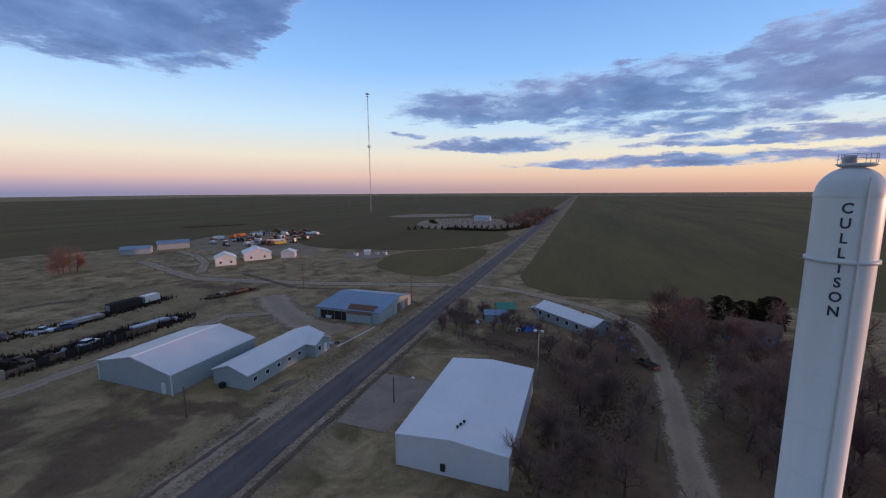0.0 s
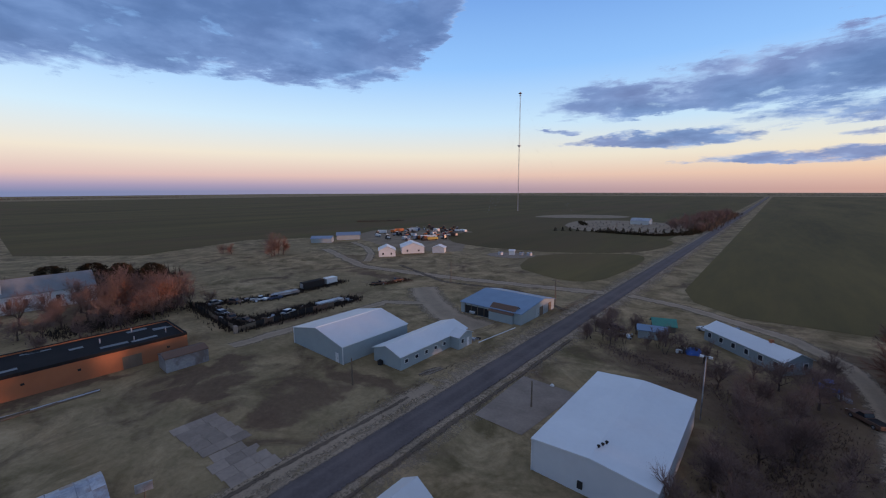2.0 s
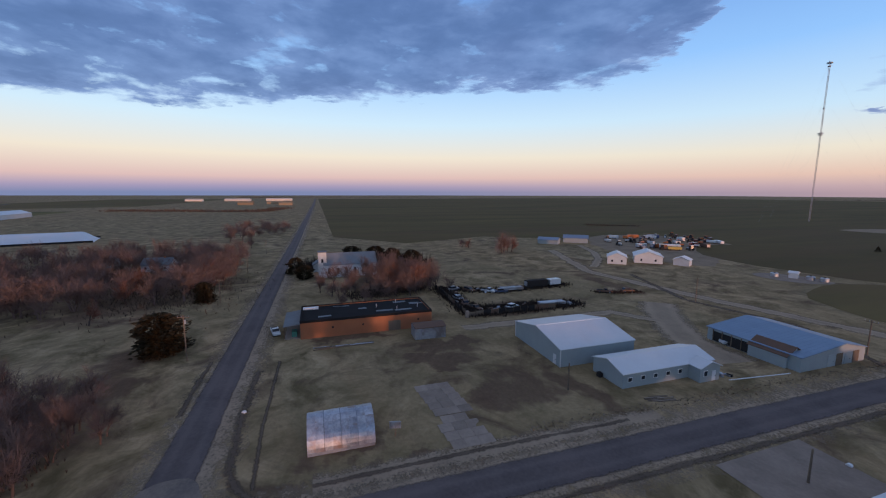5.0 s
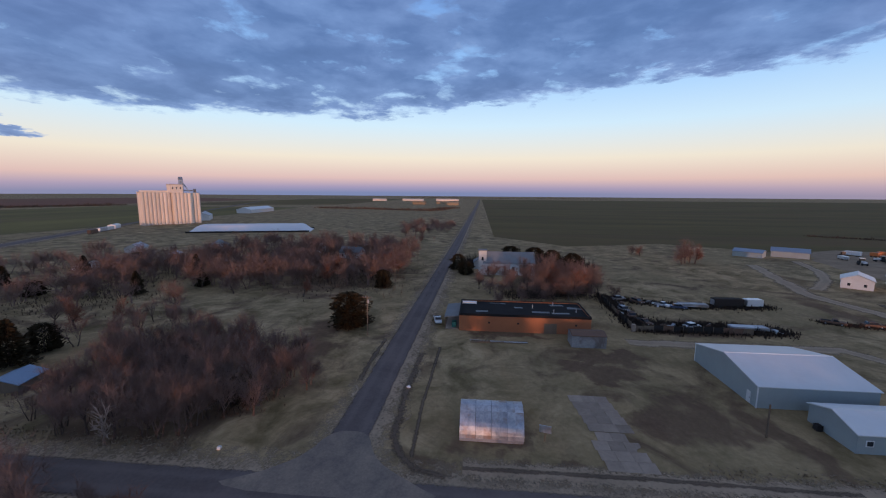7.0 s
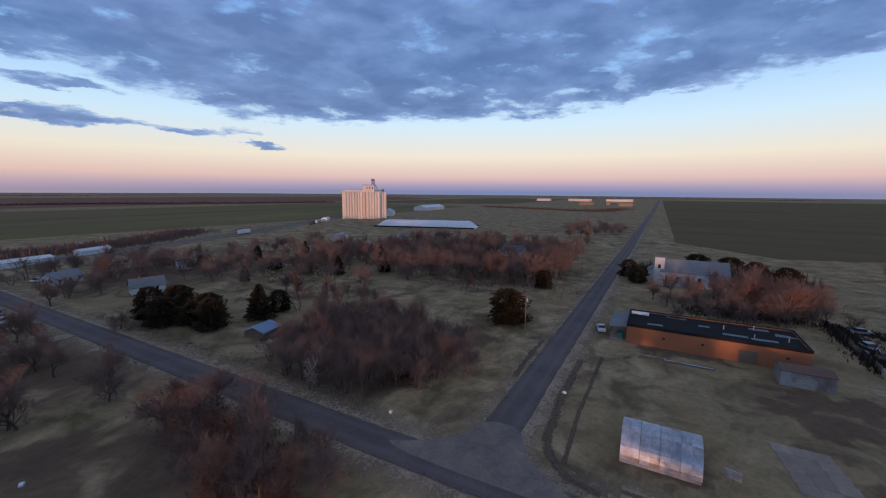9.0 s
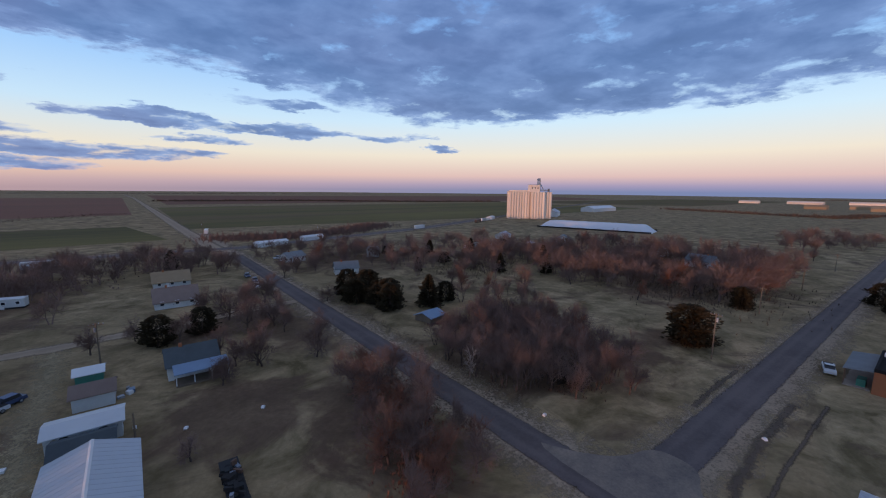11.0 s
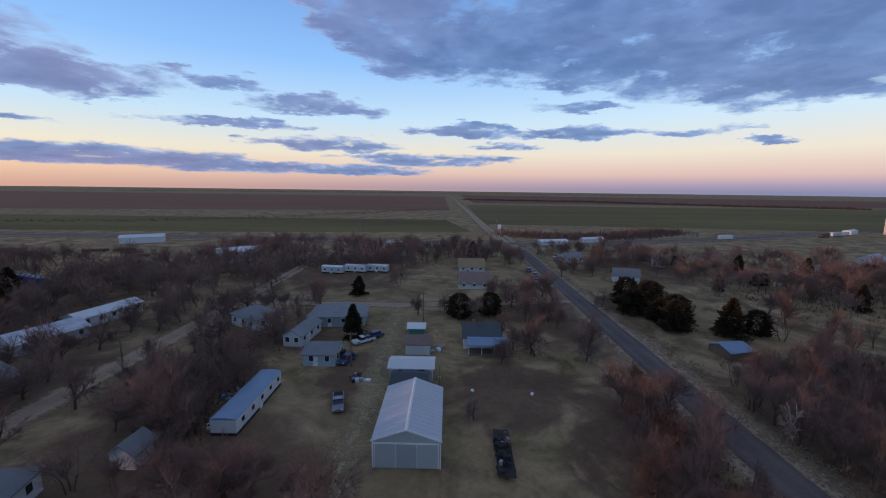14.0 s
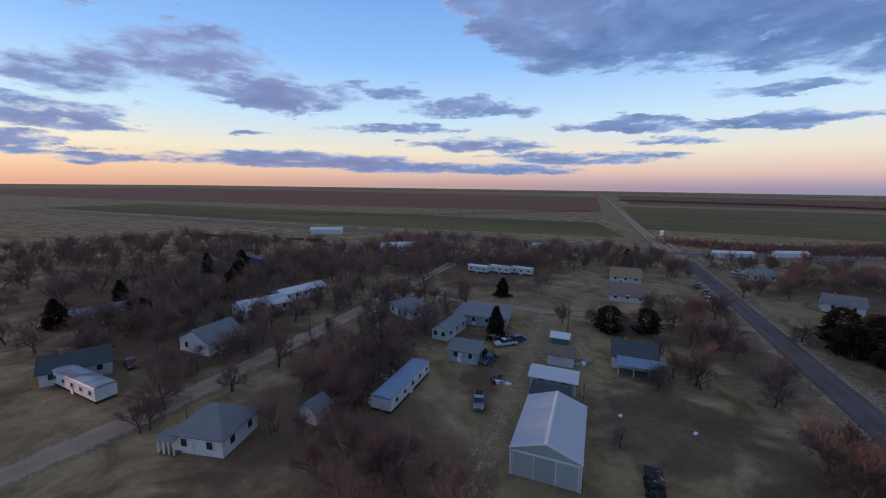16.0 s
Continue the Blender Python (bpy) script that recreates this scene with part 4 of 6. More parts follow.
home(gable, "white_house_far", "small white house among red-brown trees", -229, -97, 7, 6, 3.4, 5.6, M_WHITE_WALL, M_SHINGLE_GREY, 60)
home(gable, "white_house_far", "white house with a grey roof among trees", -212, -70, 12, 8, 3.2, 5.8, M_WHITE_WALL, M_SHINGLE_GREY, 80)
home(gable, "blue_tarp_hut", "low hut with a dark blue roof in a thicket", -61.5, -84.5, 5.9, 5.4, 1.5, 2.5, M_WOOD, M_BLUE_ROOF, 15)
home(gable, "east_barn", "old barn with a rusty roof and blue wall", 38, 109.5, 10, 7, 2.8, 4.6, M_BLUE_ROOF, M_RUST, -20)
home(gable, "green_house", "long green-grey house with a white metal roof", -2.5, 106.8, 19.5, 6.4, 2.9, 4.3, M_GREY_WALL, M_WHITE_METAL, -42)
home(gable, "blue_shed", "small shed with a faded blue roof", -22, 104.5, 6, 4, 2.2, 2.9, M_GREY_WALL, M_BLUE_ROOF, 14)
home(gable, "blue_farm_shed", "blue-roofed farm shed beside parked machines", -246, 158, 14, 9, 3.0, 4.4, M_GREY_WALL, M_BLUE_ROOF, 45)
home(gable, "blue_farm_barn", "large blue-roofed farm barn with a tan end wall", -247, 181, 17, 11, 3.4, 5.2, M_GREY_WALL, M_BLUE_ROOF, 55)
home(gable, "white_farm_shed", "white farm shed with a pale gabled roof", -167, 148, 11, 9, 3.6, 5.6, M_WHITE_WALL, M_WHITE_METAL, 140)
home(gable, "white_farm_shed", "wide white farm shed with a pale gabled roof", -165, 166, 14, 13, 3.6, 6.0, M_WHITE_WALL, M_WHITE_METAL, 140)
home(gable, "white_carport", "small open white shed", -151, 174.5, 6, 7, 3.0, 4.4, M_WHITE_WALL, M_WHITE_METAL, 120)
home(gable, "cemetery_house", "pale building beside the cemetery", -109, 449, 18, 12, 4.0, 6.5, M_WHITE_WALL, M_GALV, 0)
home(gable, "highway_shed", "long white trailer shed beside the highway", -97, -271, 17, 4, 2.6, 3.6, M_WHITE_METAL, M_WHITE_METAL, 22)
home(gable, "highway_shed", "long white shed beside the highway", -66, -256, 20, 4.5, 2.6, 3.6, M_WHITE_METAL, M_WHITE_METAL, 15)
home(gable, "yard_shed_far", "long white shed at the scrap yard", 190, -240, 22, 9, 3.6, 5.0, M_WHITE_METAL, M_WHITE_METAL, 30)

# metal building with sliding doors
mt = gable("metal_building", "grey metal building with sliding doors and a ribbed roof", 6.15, -52.6, 13.4, 8.5, 3.9, 5.4, M_GREY_WALL, material("aged_zinc_roof", (0.40, 0.43, 0.47), (0.33, 0.36, 0.40), 0.5, 0.3, 0.05, fine=1.5), 90, "shed", 0.2, ribs=0.9, trim=M_TRIM)
for i in range(3):
    part("sliding_door", G().box(6.74, -2.7 + i * 2.7, 0.1, 0.08, 2.55, 3.3), M_GREY_WALL, mt)
for i in range(4):
    part("door_batten", G().box(6.78, -4.05 + i * 2.7, 0.1, 0.1, 0.1, 3.4), M_TRIM, mt)
for s in (-1, 1):
    part("corner_trim", G().box(6.70, s * 4.32, 0, 0.14, 0.16, 4.0), M_TRIM, mt)
    part("gable_trim", G().extrude([(s * 4.55, 3.80), (0, 5.36), (0, 5.58), (s * 4.55, 4.02)], "x", 6.90, 6.97), M_TRIM, mt)
part("door_rail", G().box(6.80, 0, 3.45, 0.14, 8.4, 0.16), M_TRIM, mt)

# trailers
def trailer(name, label, x, y, lx, ly, h, wall, roof, rz):
    t = thing(name, label, "mobile home", x, y, 0, rz)
    part("body", G().box(0, 0, 0.5, lx, ly, h - 0.5), wall, t)
    part("skirt", G().box(0, 0, 0, lx - 0.1, ly - 0.1, 0.5), M_DARK, t)
    arc_ = [(ly / 2 + 0.05, h)] + [((ly / 2 + 0.05) * math.cos(math.pi * i / 8), h + 0.35 * math.sin(math.pi * i / 8)) for i in range(1, 8)] + [(-ly / 2 - 0.05, h)]
    part("roof", G().extrude(arc_, "x", -lx / 2 - 0.08, lx / 2 + 0.08), roof, t)
    for s in (-1, 1):
        for i in range(int(lx / 3)):
            window(t, -lx / 2 + 1.4 + i * 3.0, s * ly / 2, 1.25, 0.8, 0.75, 0, s)
    door(t, 0.2, ly / 2, 0.85, 2.1, 0, 1)
    return t


trailer("mobile_home", "long white mobile home with a grey-blue roof", 32.9, -59.2, 15.2, 3.8, 2.5, M_WHITE_WALL, M_BLUE_ROOF, 90)
trailer("mobile_home", "white mobile home with a pale rounded roof", 84.6, -37.2, 15.0, 3.2, 2.7, M_WHITE_WALL, M_GALV, -4)
for i, (x, y) in enumerate(((49, -161), (40, -164), (31, -165))):
    trailer("mobile_home", "old white trailer in a row behind trees", x, y, 9, 3, 2.8, M_WHITE_WALL, M_WHITE_METAL, -10)

# ---- grain elevator ----
ge = thing("grain_elevator", "tall pale concrete grain elevator with a headhouse", "grain elevator", -402, -342, 0, 0)
ge.matrix_basis = pose(-408, -338, 0, 0, 0, 150)
for n, x0, pitch, y0, rows in ((8, -27.2, 3.5, -4.0, 3), (5, 1.2, 3.7, -7.6, 4), (3, 19.6, 3.7, -3.0, 3)):
    for r in range(rows):
        for i in range(n):
            part("silo", G().lathe([(pitch * 0.54, 0), (pitch * 0.54, 33.6), (pitch * 0.5, 34.0), (0, 34.1)], 16, x0 + i * pitch, y0 + r * pitch), M_SILO, ge, smooth=True)
part("parapet", G().box(-15, 0, 34, 28, 9.5, 0.9), M_SILO, ge)
part("gallery", G().box(-14, 2.0, 34.9, 26, 3.2, 1.5), M_SILO, ge)
part("headhouse", G().box(4.6, -2, 34, 12.4, 9, 9.0), M_SILO, ge)
part("headhouse_roof", G().box(4.6, -2, 43, 12.9, 9.5, 0.4), M_GALV_DARK, ge)
for i in range(3):
    w_ = part("window", G().box(0.8 + i * 3.8, -6.52, 38, 1.6, 0.12, 2.4), M_TRIM, ge)
    part("pane", G().box(0.8 + i * 3.8, -6.6, 38.2, 1.2, 0.1, 2.0), M_GLASS, w_)
part("leg_tower", G().box(11.4, -1, 34, 3.4, 3.6, 14.5), M_GALV, ge)
part("tower_cap", G().extrude([(-2.6, 48.5), (1.0, 48.5), (1.0, 50.6), (-0.9, 51.6)], "x", 9.6, 13.2), M_GALV_DARK, ge)
part("spout", G().tube((12, -1, 47), (20, 0, 35), 0.5, 0.5, 6, True), M_GALV, ge)
part("leg_tower", G().box(25.5, 0, 34, 2.2, 2.2, 4.5), M_GALV_DARK, ge)
part("conveyor", G().tube((13, 0, 36.6), (26, 0, 36.6), 0.8, 0.8, 6, True), M_GALV, ge)
gable("elevator_shed", "long pale storage shed beside the grain elevator", -478, -352, 40, 16, 6, 10, M_WHITE_METAL, M_GALV, 30, "shed")
gable("flat_storage", "long white storage building", -676, -397, 90, 24, 6, 10, M_WHITE_METAL, M_WHITE_METAL, 5, "shed")
gable("rail_office", "small white office at the elevator", -352, -352, 16, 6, 3, 4, M_WHITE_METAL, M_WHITE_METAL, 30, "shed")
pile = thing("grain_pile", "long grain pile under a white tarp", "grain pile", -347, -207, 0, 106)
g, NX, NY = G(), 36, 10
for i in range(NX + 1):
    for j in range(NY + 1):
        u, v = i / NX * 2 - 1, j / NY * 2 - 1
        g.v.append((u * 51, v * 17, max(0.0, 6.2 * min(1.0, (1 - abs(v)) * 2.2) * min(1, (1 - abs(u)) * 7)) + 0.35 * noise.noise(Vector((u * 14, v * 6, 0))) * (1 - abs(v))))
g.f = [(i * (NY + 1) + j, (i + 1) * (NY + 1) + j, (i + 1) * (NY + 1) + j + 1, i * (NY + 1) + j + 1) for i in range(NX) for j in range(NY)]
part("tarp", g, M_TARP, pile, smooth=True)
for v in (-17.2, 17.2):
    part("side_wall", G().box(0, v, 0, 102, 0.3, 1.4), M_DARK, pile)

# far long sheds on the horizon
for x, y, lx in ((-1790, -300, 95), (-1860, -150, 105), (-1770, -450, 60), (-1250, -190, 40), (-1330, -120, 45), (-1200, -80, 35)):
    near = x > -1400
    gable("far_shed", "long low shed far away near the horizon", x, y, lx, 18, 6, 10, M_TAN_ROOF if near else M_SILO, M_TAN_ROOF if near else M_SILO, 85, "shed", group="sheds on the horizon")

# radio mast
ma = thing("radio_mast", "tall slender steel lattice radio mast", "radio mast", -345, 608, 0)
MH, MW = 197, 0.75
cs = [(MW * math.cos(a), MW * math.sin(a)) for a in (0.5, 0.5 + 2.0944, 0.5 + 4.1888)]
for x, y in cs:
    part("mast_leg", G().tube((x, y, 0), (x, y, MH), 0.2, 0.2, 5), M_MAST, ma)
g = G()
for k in range(66):
    z = k * 3.0
    for (x0, y0), (x1, y1) in zip(cs, cs[1:] + cs[:1]):
        g.tube((x0, y0, z), (x1, y1, min(z + 3, MH)), 0.1, 0.1, 3)
part("lattice", g, M_MAST, ma)
for z, r in ((194, 3.0), (190, 1.6), (110, 3.0), (108, 2.2), (140, 1.2)):
    part("antenna_ring", G().lathe([(r, z), (r, z + 1.0), (0.7, z + 1.2), (0.7, z)], 10), M_MAST, ma)
for k in range(3):
    a = 0.5 + k * 2.0944
    for z in (95, 150, 194):
        part("guy_wire", G().tube((0.7 * math.cos(a), 0.7 * math.sin(a), z), (90 * math.cos(a), 90 * math.sin(a), 0), 0.02, 0.02, 3), M_MAST, ma)


# ---- trees ----
def bare_tree(seed, height, spread=0.55, kids=(4, 4, 4, 4), twigs=13, wood=0.014, trunk=0.235, stems=1):
    """Trunk and crown of a leafless tree: limbs that fork again and again, and end in fine twigs."""
    r = random.Random(seed)
    stem, cr = [G() for _ in range(stems)], G()
    last, tr = len(kids), stem[0]

    def twig(p, d, length):
        s = d.cross(Vector((r.uniform(-1, 1), r.uniform(-1, 1), r.uniform(-1, 1)))).normalized()
        q = p + d * length + Vector((r.uniform(-1, 1), r.uniform(-1, 1), r.uniform(-0.3, 0.8))) * 0.2 * length
        cr.face(p - s * wood, p + s * wood, q)

    def grow(p, d, length, rad, level):
        g = tr if level < (2 if stems == 1 else 1) else cr
        n = 3 if level < 2 else 2 if level == 2 else 1
        q, pts = p.copy(), [p.copy()]
        for i in range(n):
            d2 = (d + Vector((r.uniform(-1, 1), r.uniform(-1, 1), r.uniform(-0.5, 0.9))) * 0.17).normalized()
            q2 = q + d2 * length / n
            g.tube(q, q2, rad * (1 - 0.4 * i / n), rad * (1 - 0.4 * (i + 1) / n), 6 if level == 0 else 5 if level == 1 else 3)
            q, d = q2, d2
            pts.append(q.copy())
        if level >= last - 2:
            for _ in range(twigs if level >= last else twigs // 3):
                t = r.random()
                a = pts[0].lerp(pts[-1], 0.15 + 0.85 * t)
                nd = (d + Vector((r.uniform(-1, 1), r.uniform(-1, 1), r.uniform(-0.7, 1))) * 0.95).normalized()
                twig(a, nd, length * r.uniform(0.6, 1.35))
        if level >= last:
            return
        for k in range(kids[level]):
            t = 1.0 if k == 0 else r.uniform(0.3 if level else 0.5, 1.0)
            a = 2 * math.pi * (k + r.random()) / kids[level]
            tilt = 0.18 if k == 0 else spread * (1.65 - 0.65 * t) * r.uniform(0.8, 1.25)
            side = d.cross(Vector((math.cos(a), math.sin(a), 0.2))).normalized()
            nd = (d * math.cos(tilt) + side * math.sin(tilt) + Vector((0, 0, 0.14))).normalized()
            grow(pts[0].lerp(pts[-1], t), nd, length * (r.uniform(0.8, 0.95) if k == 0 else r.uniform(0.6, 0.92)), max(rad * (0.62 if k == 0 else r.uniform(0.4, 0.58)), wood * 1.4), level + 1)

    for k in range(stems):
        tr = stem[k]
        a = 2 * math.pi * k / stems + r.random()
        lean = 0.25 if stems > 1 else 0.1
        grow(Vector((0.3 * (stems > 1) * math.cos(a), 0.3 * (stems > 1) * math.sin(a), -0.1)), Vector((lean * math.cos(a), lean * math.sin(a), 1)).normalized(), height * trunk, height * 0.024 / math.sqrt(stems), 0)
    tall = height / max(p[2] for p in cr.v)
    for g in (*stem, cr):
        g.v = [(x * tall, y * tall, z * tall) for x, y, z in g.v]
    return (*stem, cr)


def place_tree(proto, x, y, size, turn, label=None):
    t = copy_thing(proto, pose(x, y, 0, 0, 0, turn))
    t.scale = (size * rnd.uniform(0.95, 1.3), size * rnd.uniform(0.95, 1.3), size * rnd.uniform(0.9, 1.15))
    if label:
        t["label"] = label
    return t


PROTO = []
for k, (spread, kids, twigs) in enumerate(((0.62, (4, 4, 4, 4), 15), (0.76, (4, 4, 4, 4), 14), (0.55, (5, 4, 4, 3), 16), (0.68, (4, 5, 4, 3), 15), (0.6, (4, 4, 4, 4), 16))):
    t = thing("bare_tree", ("broad leafless tree with fine brown twigs", "spreading leafless tree with crooked limbs", "tall leafless tree with dense brown twigs", "old leafless tree with heavy limbs", "leafless tree with a dense rounded crown")[k], "tree")
    tr, cr = bare_tree(40 + k, 10.0, spread, kids, twigs)
    part("trunk", tr, M_BARK, t, smooth=True)
    part("crown", cr, M_TWIG, t)
    PROTO.append(t)
for t, (x, y) in zip(PROTO, ((-33.6, -47), (-30, -57), (-17, -82), (-30, -82), (-27.6, -40.5))):
    t.matrix_basis = pose(x, y, 0)
SMALL = []
for k, (spread, stems) in enumerate(((0.42, 3), (0.5, 2), (0.36, 4), (0.55, 1))):
    t = thing("thicket_tree", "slender leafless tree with several stems", "tree")
    *trs, cr = bare_tree(70 + k, 7.0, spread, (3, 3, 4) if stems > 1 else (5, 4, 4), 14, 0.012, 0.30, stems)
    for tr in trs:
        part("trunk" if stems == 1 else "stem", tr, M_BARK, t)
    part("crown", cr, M_TWIG, t)
    SMALL.append(t)
for t, (x, y) in zip(SMALL, ((-60, -50), (-66, -58), (-72, -66), (-57, -42))):
    t.matrix_basis = pose(x, y, 0)

TAKEN += [(6.4, -53.6, 9), (32.9, -55, 5), (32.9, -63, 5), (80, -37, 5), (89, -37, 5), (-106, 0, 11), (-106, 14, 11), (-106, 25, 10), (-178, 6, 8), (-178, 18, 8)]


def free(x, y):
    """Clear of buildings and lanes."""
    if any((x - a) ** 2 + (y - b) ** 2 < r * r for a, b, r in TAKEN):
        return False
    return abs(x + 41.3) > 7 and abs(x - 66) > 4.5 and not (abs(x - 14.5) < 4 and -118 < y < -30) and abs(y + 118) > 3.5 and not (x < -44 and -25 < y < -9)


def grove(places):
    """Trees at the given x, y and height."""
    for x, y, h in places:
        place_tree(rnd.choice(PROTO), x, y, h / 10.0, rnd.uniform(0, 360))


# trees: junction
grove(((-23, -43, 8), (-25, -49, 8), (-36, -52, 8.5), (-6, -104, 8), (2, -112, 7), (-20, -104, 9), (-27, -108, 9), (-12, -92, 7), (-13.5, -84, 7), (-10, -77, 6), (-24, -123, 9), (-30, -128, 10), (-26, -131, 9), (-18, -128, 8), (-13, -124, 8), (9.5, -108, 7), (-33, -126, 8), (-26, -111, 8)))
# trees: houses
grove(((23.4, -39.3, 9), (79, -71, 10), (64, -105, 12), (43.7, -54.6, 12), (46, -60, 10), (62, -34, 8), (40, -52, 9), (49, -52, 9), (38, -64, 8), (30, -40, 7.5), (38, -112, 11), (44, -122, 10), (52, -112, 9), (60, -112, 10), (72, -92, 10), (76, -108, 11), (84, -122, 10), (96, -122, 10), (110, -118, 9), (71, -60, 8), (88, -52, 8), (100, -56, 9), (108, -48, 10), (112, -68, 9), (118, -80, 10), (104, -74, 9)))
# trees: track
grove(((-6.5, 84, 7), (-1, 80, 8), (4, 76, 8), (7, 86, 8), (2, 90, 7), (-4.5, 60, 7), (-4.2, 54, 8), (0, 62, 8), (-1, 70, 8), (4, 66, 8), (6, 58, 7), (24, 66, 9), (27, 72, 9), (30, 78, 9), (26, 84, 9), (0, 50, 7), (5, 47, 7), (-3, 46, 7), (21, 92, 11), (23, 104, 13), (26, 116, 12), (20, 118, 12), (32, 90, 9), (36, 84, 9), (40, 74, 9), (34, 62, 9), (44, 66, 9), (30, 98, 10), (-34, 100, 6), (-33, 94, 6)))
# trees: track
grove(((-28, 96, 6), (-14, 98, 6), (-32, 106, 6), (-26, 108, 6), (9.5, 100, 7), (10, 92, 6)))
# trees: church
grove(((-215, 107, 13), (-218, 111, 12), (-212, 104, 12), (-244, 91, 7), (-143, 24, 14), (-145, 31, 15), (-148, 37, 13), (-140, 34, 12), (-150, 28, 14), (-154, 34, 13), (-152, 12, 11), (-155, 5, 10), (-158, 18, 11), (-136, 20, 9), (-160, 25, 12), (-138, 28, 11), (-131, 14, 7), (-130, 22, 7), (-126, 6, 6), (-147, 18, 12), (-143, 12, 9), (-150, 42, 11), (-158, 38, 11), (-165, 32, 12), (-140, 4, 7), (-133, 30, 9), (-137, 8, 7), (-146, 0, 8)))
# trees: west
grove(((-170, -36, 12), (-177, -46, 12), (-166, -43, 11), (-149, -51, 10), (-129, -86, 8), (-160, -38, 10), (-184, -40, 12), (-107, -90, 10), (-92, -112, 9), (-104, -169, 9), (-45.5, -160, 9), (-60, -165, 9), (-62, -173, 9), (-279, -41, 7), (-46, -118, 7)))


def scatter(n, x0, x1, y0, y1, h0, h1, protos, keep=lambda x, y: True, gap=3.0):
    done, tries = [], 0
    while len(done) < n and tries < n * 30:
        tries += 1
        x, y = rnd.uniform(x0, x1), rnd.uniform(y0, y1)
        if keep(x, y) and free(x, y) and all((x - a) ** 2 + (y - b) ** 2 > gap * gap for a, b in done):
            done.append((x, y))
            place_tree(rnd.choice(protos), x, y, rnd.uniform(h0, h1) / (10.0 if protos is PROTO else 7.0), rnd.uniform(0, 360))


# trees: wide crowns over the road bend
grove(((-26, -38, 8), (-33, -41, 7.5), (-28, -62, 8.5), (-36, -62, 8), (-33, -92, 8), (-27, -98, 8), (-20, -32, 8), (-31, -33, 7)))
# trees added in the yard below, mostly out of view, to cast shade over the junction
grove(((14, -36, 11), (11, -29, 11), (15, -22, 12), (12, -14, 11), (16, -6, 11), (12, 3, 12), (15, 12, 11), (10, 20, 11), (14, 27, 11), (6, 33, 11), (12, 36, 11), (22, -28, 11), (20, -16, 12), (21, 6, 11)))
# unseen trees added east of the tower yard, to cast shade as far as the shops
grove(((26, 30, 10), (30, 37, 10), (27, 43, 9), (33, 47, 10), (29, 54, 9), (36, 56, 10), (37, 40, 10), (39, 50, 10), (34, 31, 10), (43, 44, 10)))
# lighter trees with ruddy or grey-brown twigs
M_RED_TWIG = material("ruddy_twigs", (0.27, 0.125, 0.085), (0.175, 0.088, 0.065), 0.95, 0.6, 0.0, fine=3.0)
RUDDY, BROWN = [], []
for k, (spread, kids, twigs) in enumerate(((0.7, (5, 4, 4), 22), (0.85, (4, 5, 4), 20), (0.62, (4, 4, 4), 24))):
    for kind_, mat, label, place in ((RUDDY, M_RED_TWIG, "leafless tree with fine ruddy twigs", ((-28, -36), (-23, -41), (-32, -44))[k]), (BROWN, M_TWIG, "leafless garden tree with a loose brown crown", ((33, -41), (25, -38), (32, -35))[k])):
        t = thing("bare_tree", label, "tree", *place)
        tr, cr = bare_tree(120 + k, 8.0, spread, kids, twigs, 0.015, 0.22)
        part("trunk", tr, M_BARK, t, smooth=True)
        part("crown", cr, mat, t)
        kind_.append(t)


def light_grove(kinds, places):
    """Lighter trees at the given x, y and height."""
    for x, y, h in places:
        place_tree(rnd.choice(kinds), x, y, h / 8.0, rnd.uniform(0, 360))


# by the junction, where the twigs are ruddy
light_grove(RUDDY, ((-30, -49, 7), (-34, -37, 6), (-29, -57, 7), (-25, -34, 6), (-33, -68, 6), (20.6, 104, 12), (18.4, 99, 10), (24, 108, 11), (-137, 33, 12), (-144, 24, 12), (-215, 112, 11), (-240, 94, 7), (-166, -40, 11), (-176, -50, 10), (-158, -44, 9), (-78, -50, 8), (-70, -44, 7.5), (-82, -60, 8), (-61, -63, 8), (-90, -104, 9), (-97, -98, 8), (-128, -60, 8), (-150, -60, 10), (-168, -64, 10), (-70, -190, 9)))
# gardens and yards
light_grove(BROWN, ((65.5, -38.5, 9), (62.5, -33, 7), (60.5, -47, 8), (43, -53, 10), (41.6, -55.7, 9), (37, -52, 8), (24.8, -38.7, 8), (21.3, -37.5, 7), (28, -33.5, 8), (60, -57.5, 9), (73, -66, 9), (76, -80, 9), (100, -46, 8), (112, -42, 9), (124.5, -88, 10), (126, -105, 10), (40, -85, 9), (43, -92, 8), (-11, -80, 6), (-17.6, -81, 7), (-26.3, -104, 8), (-28, -79, 7), (-18, -116, 9), (-23.7, -122, 9), (62.8, -134, 10), (61, -101, 9), (-3.1, -57, 4), (39.5, -67, 9), (45, -72, 9), (41, -76, 8), (47, -66, 8), (50, -78, 9), (52, -84, 8), (55, -62, 8), (73, -50, 7), (78, -47, 8), (70, -54, 8), (85, -70, 8), (96, -66, 9), (104, -60, 9), (98, -92, 9), (110, -98, 10), (30, -46, 5), (36.5, -46, 6), (28, -43, 6), (19, -41, 5)))
light_grove(BROWN, ((-5.6, 45.6, 7), (-2, 54.3, 7), (3.8, 67, 7), (8.6, 65, 7), (21, 69, 9), (18.5, 87, 7), (-2.6, 73, 7), (-4.6, 43.6, 7), (-25.4, 104, 6), (-31.5, 101, 6), (21.5, 61, 7), (28, 60, 8), (32, 70, 9), (38, 92, 9), (26, 90, 8), (34, 104, 8), (-18, 100, 6), (-10, 95, 6), (48, 118, 9), (56, 108, 9), (46, 84, 9), (52, 74, 9)))
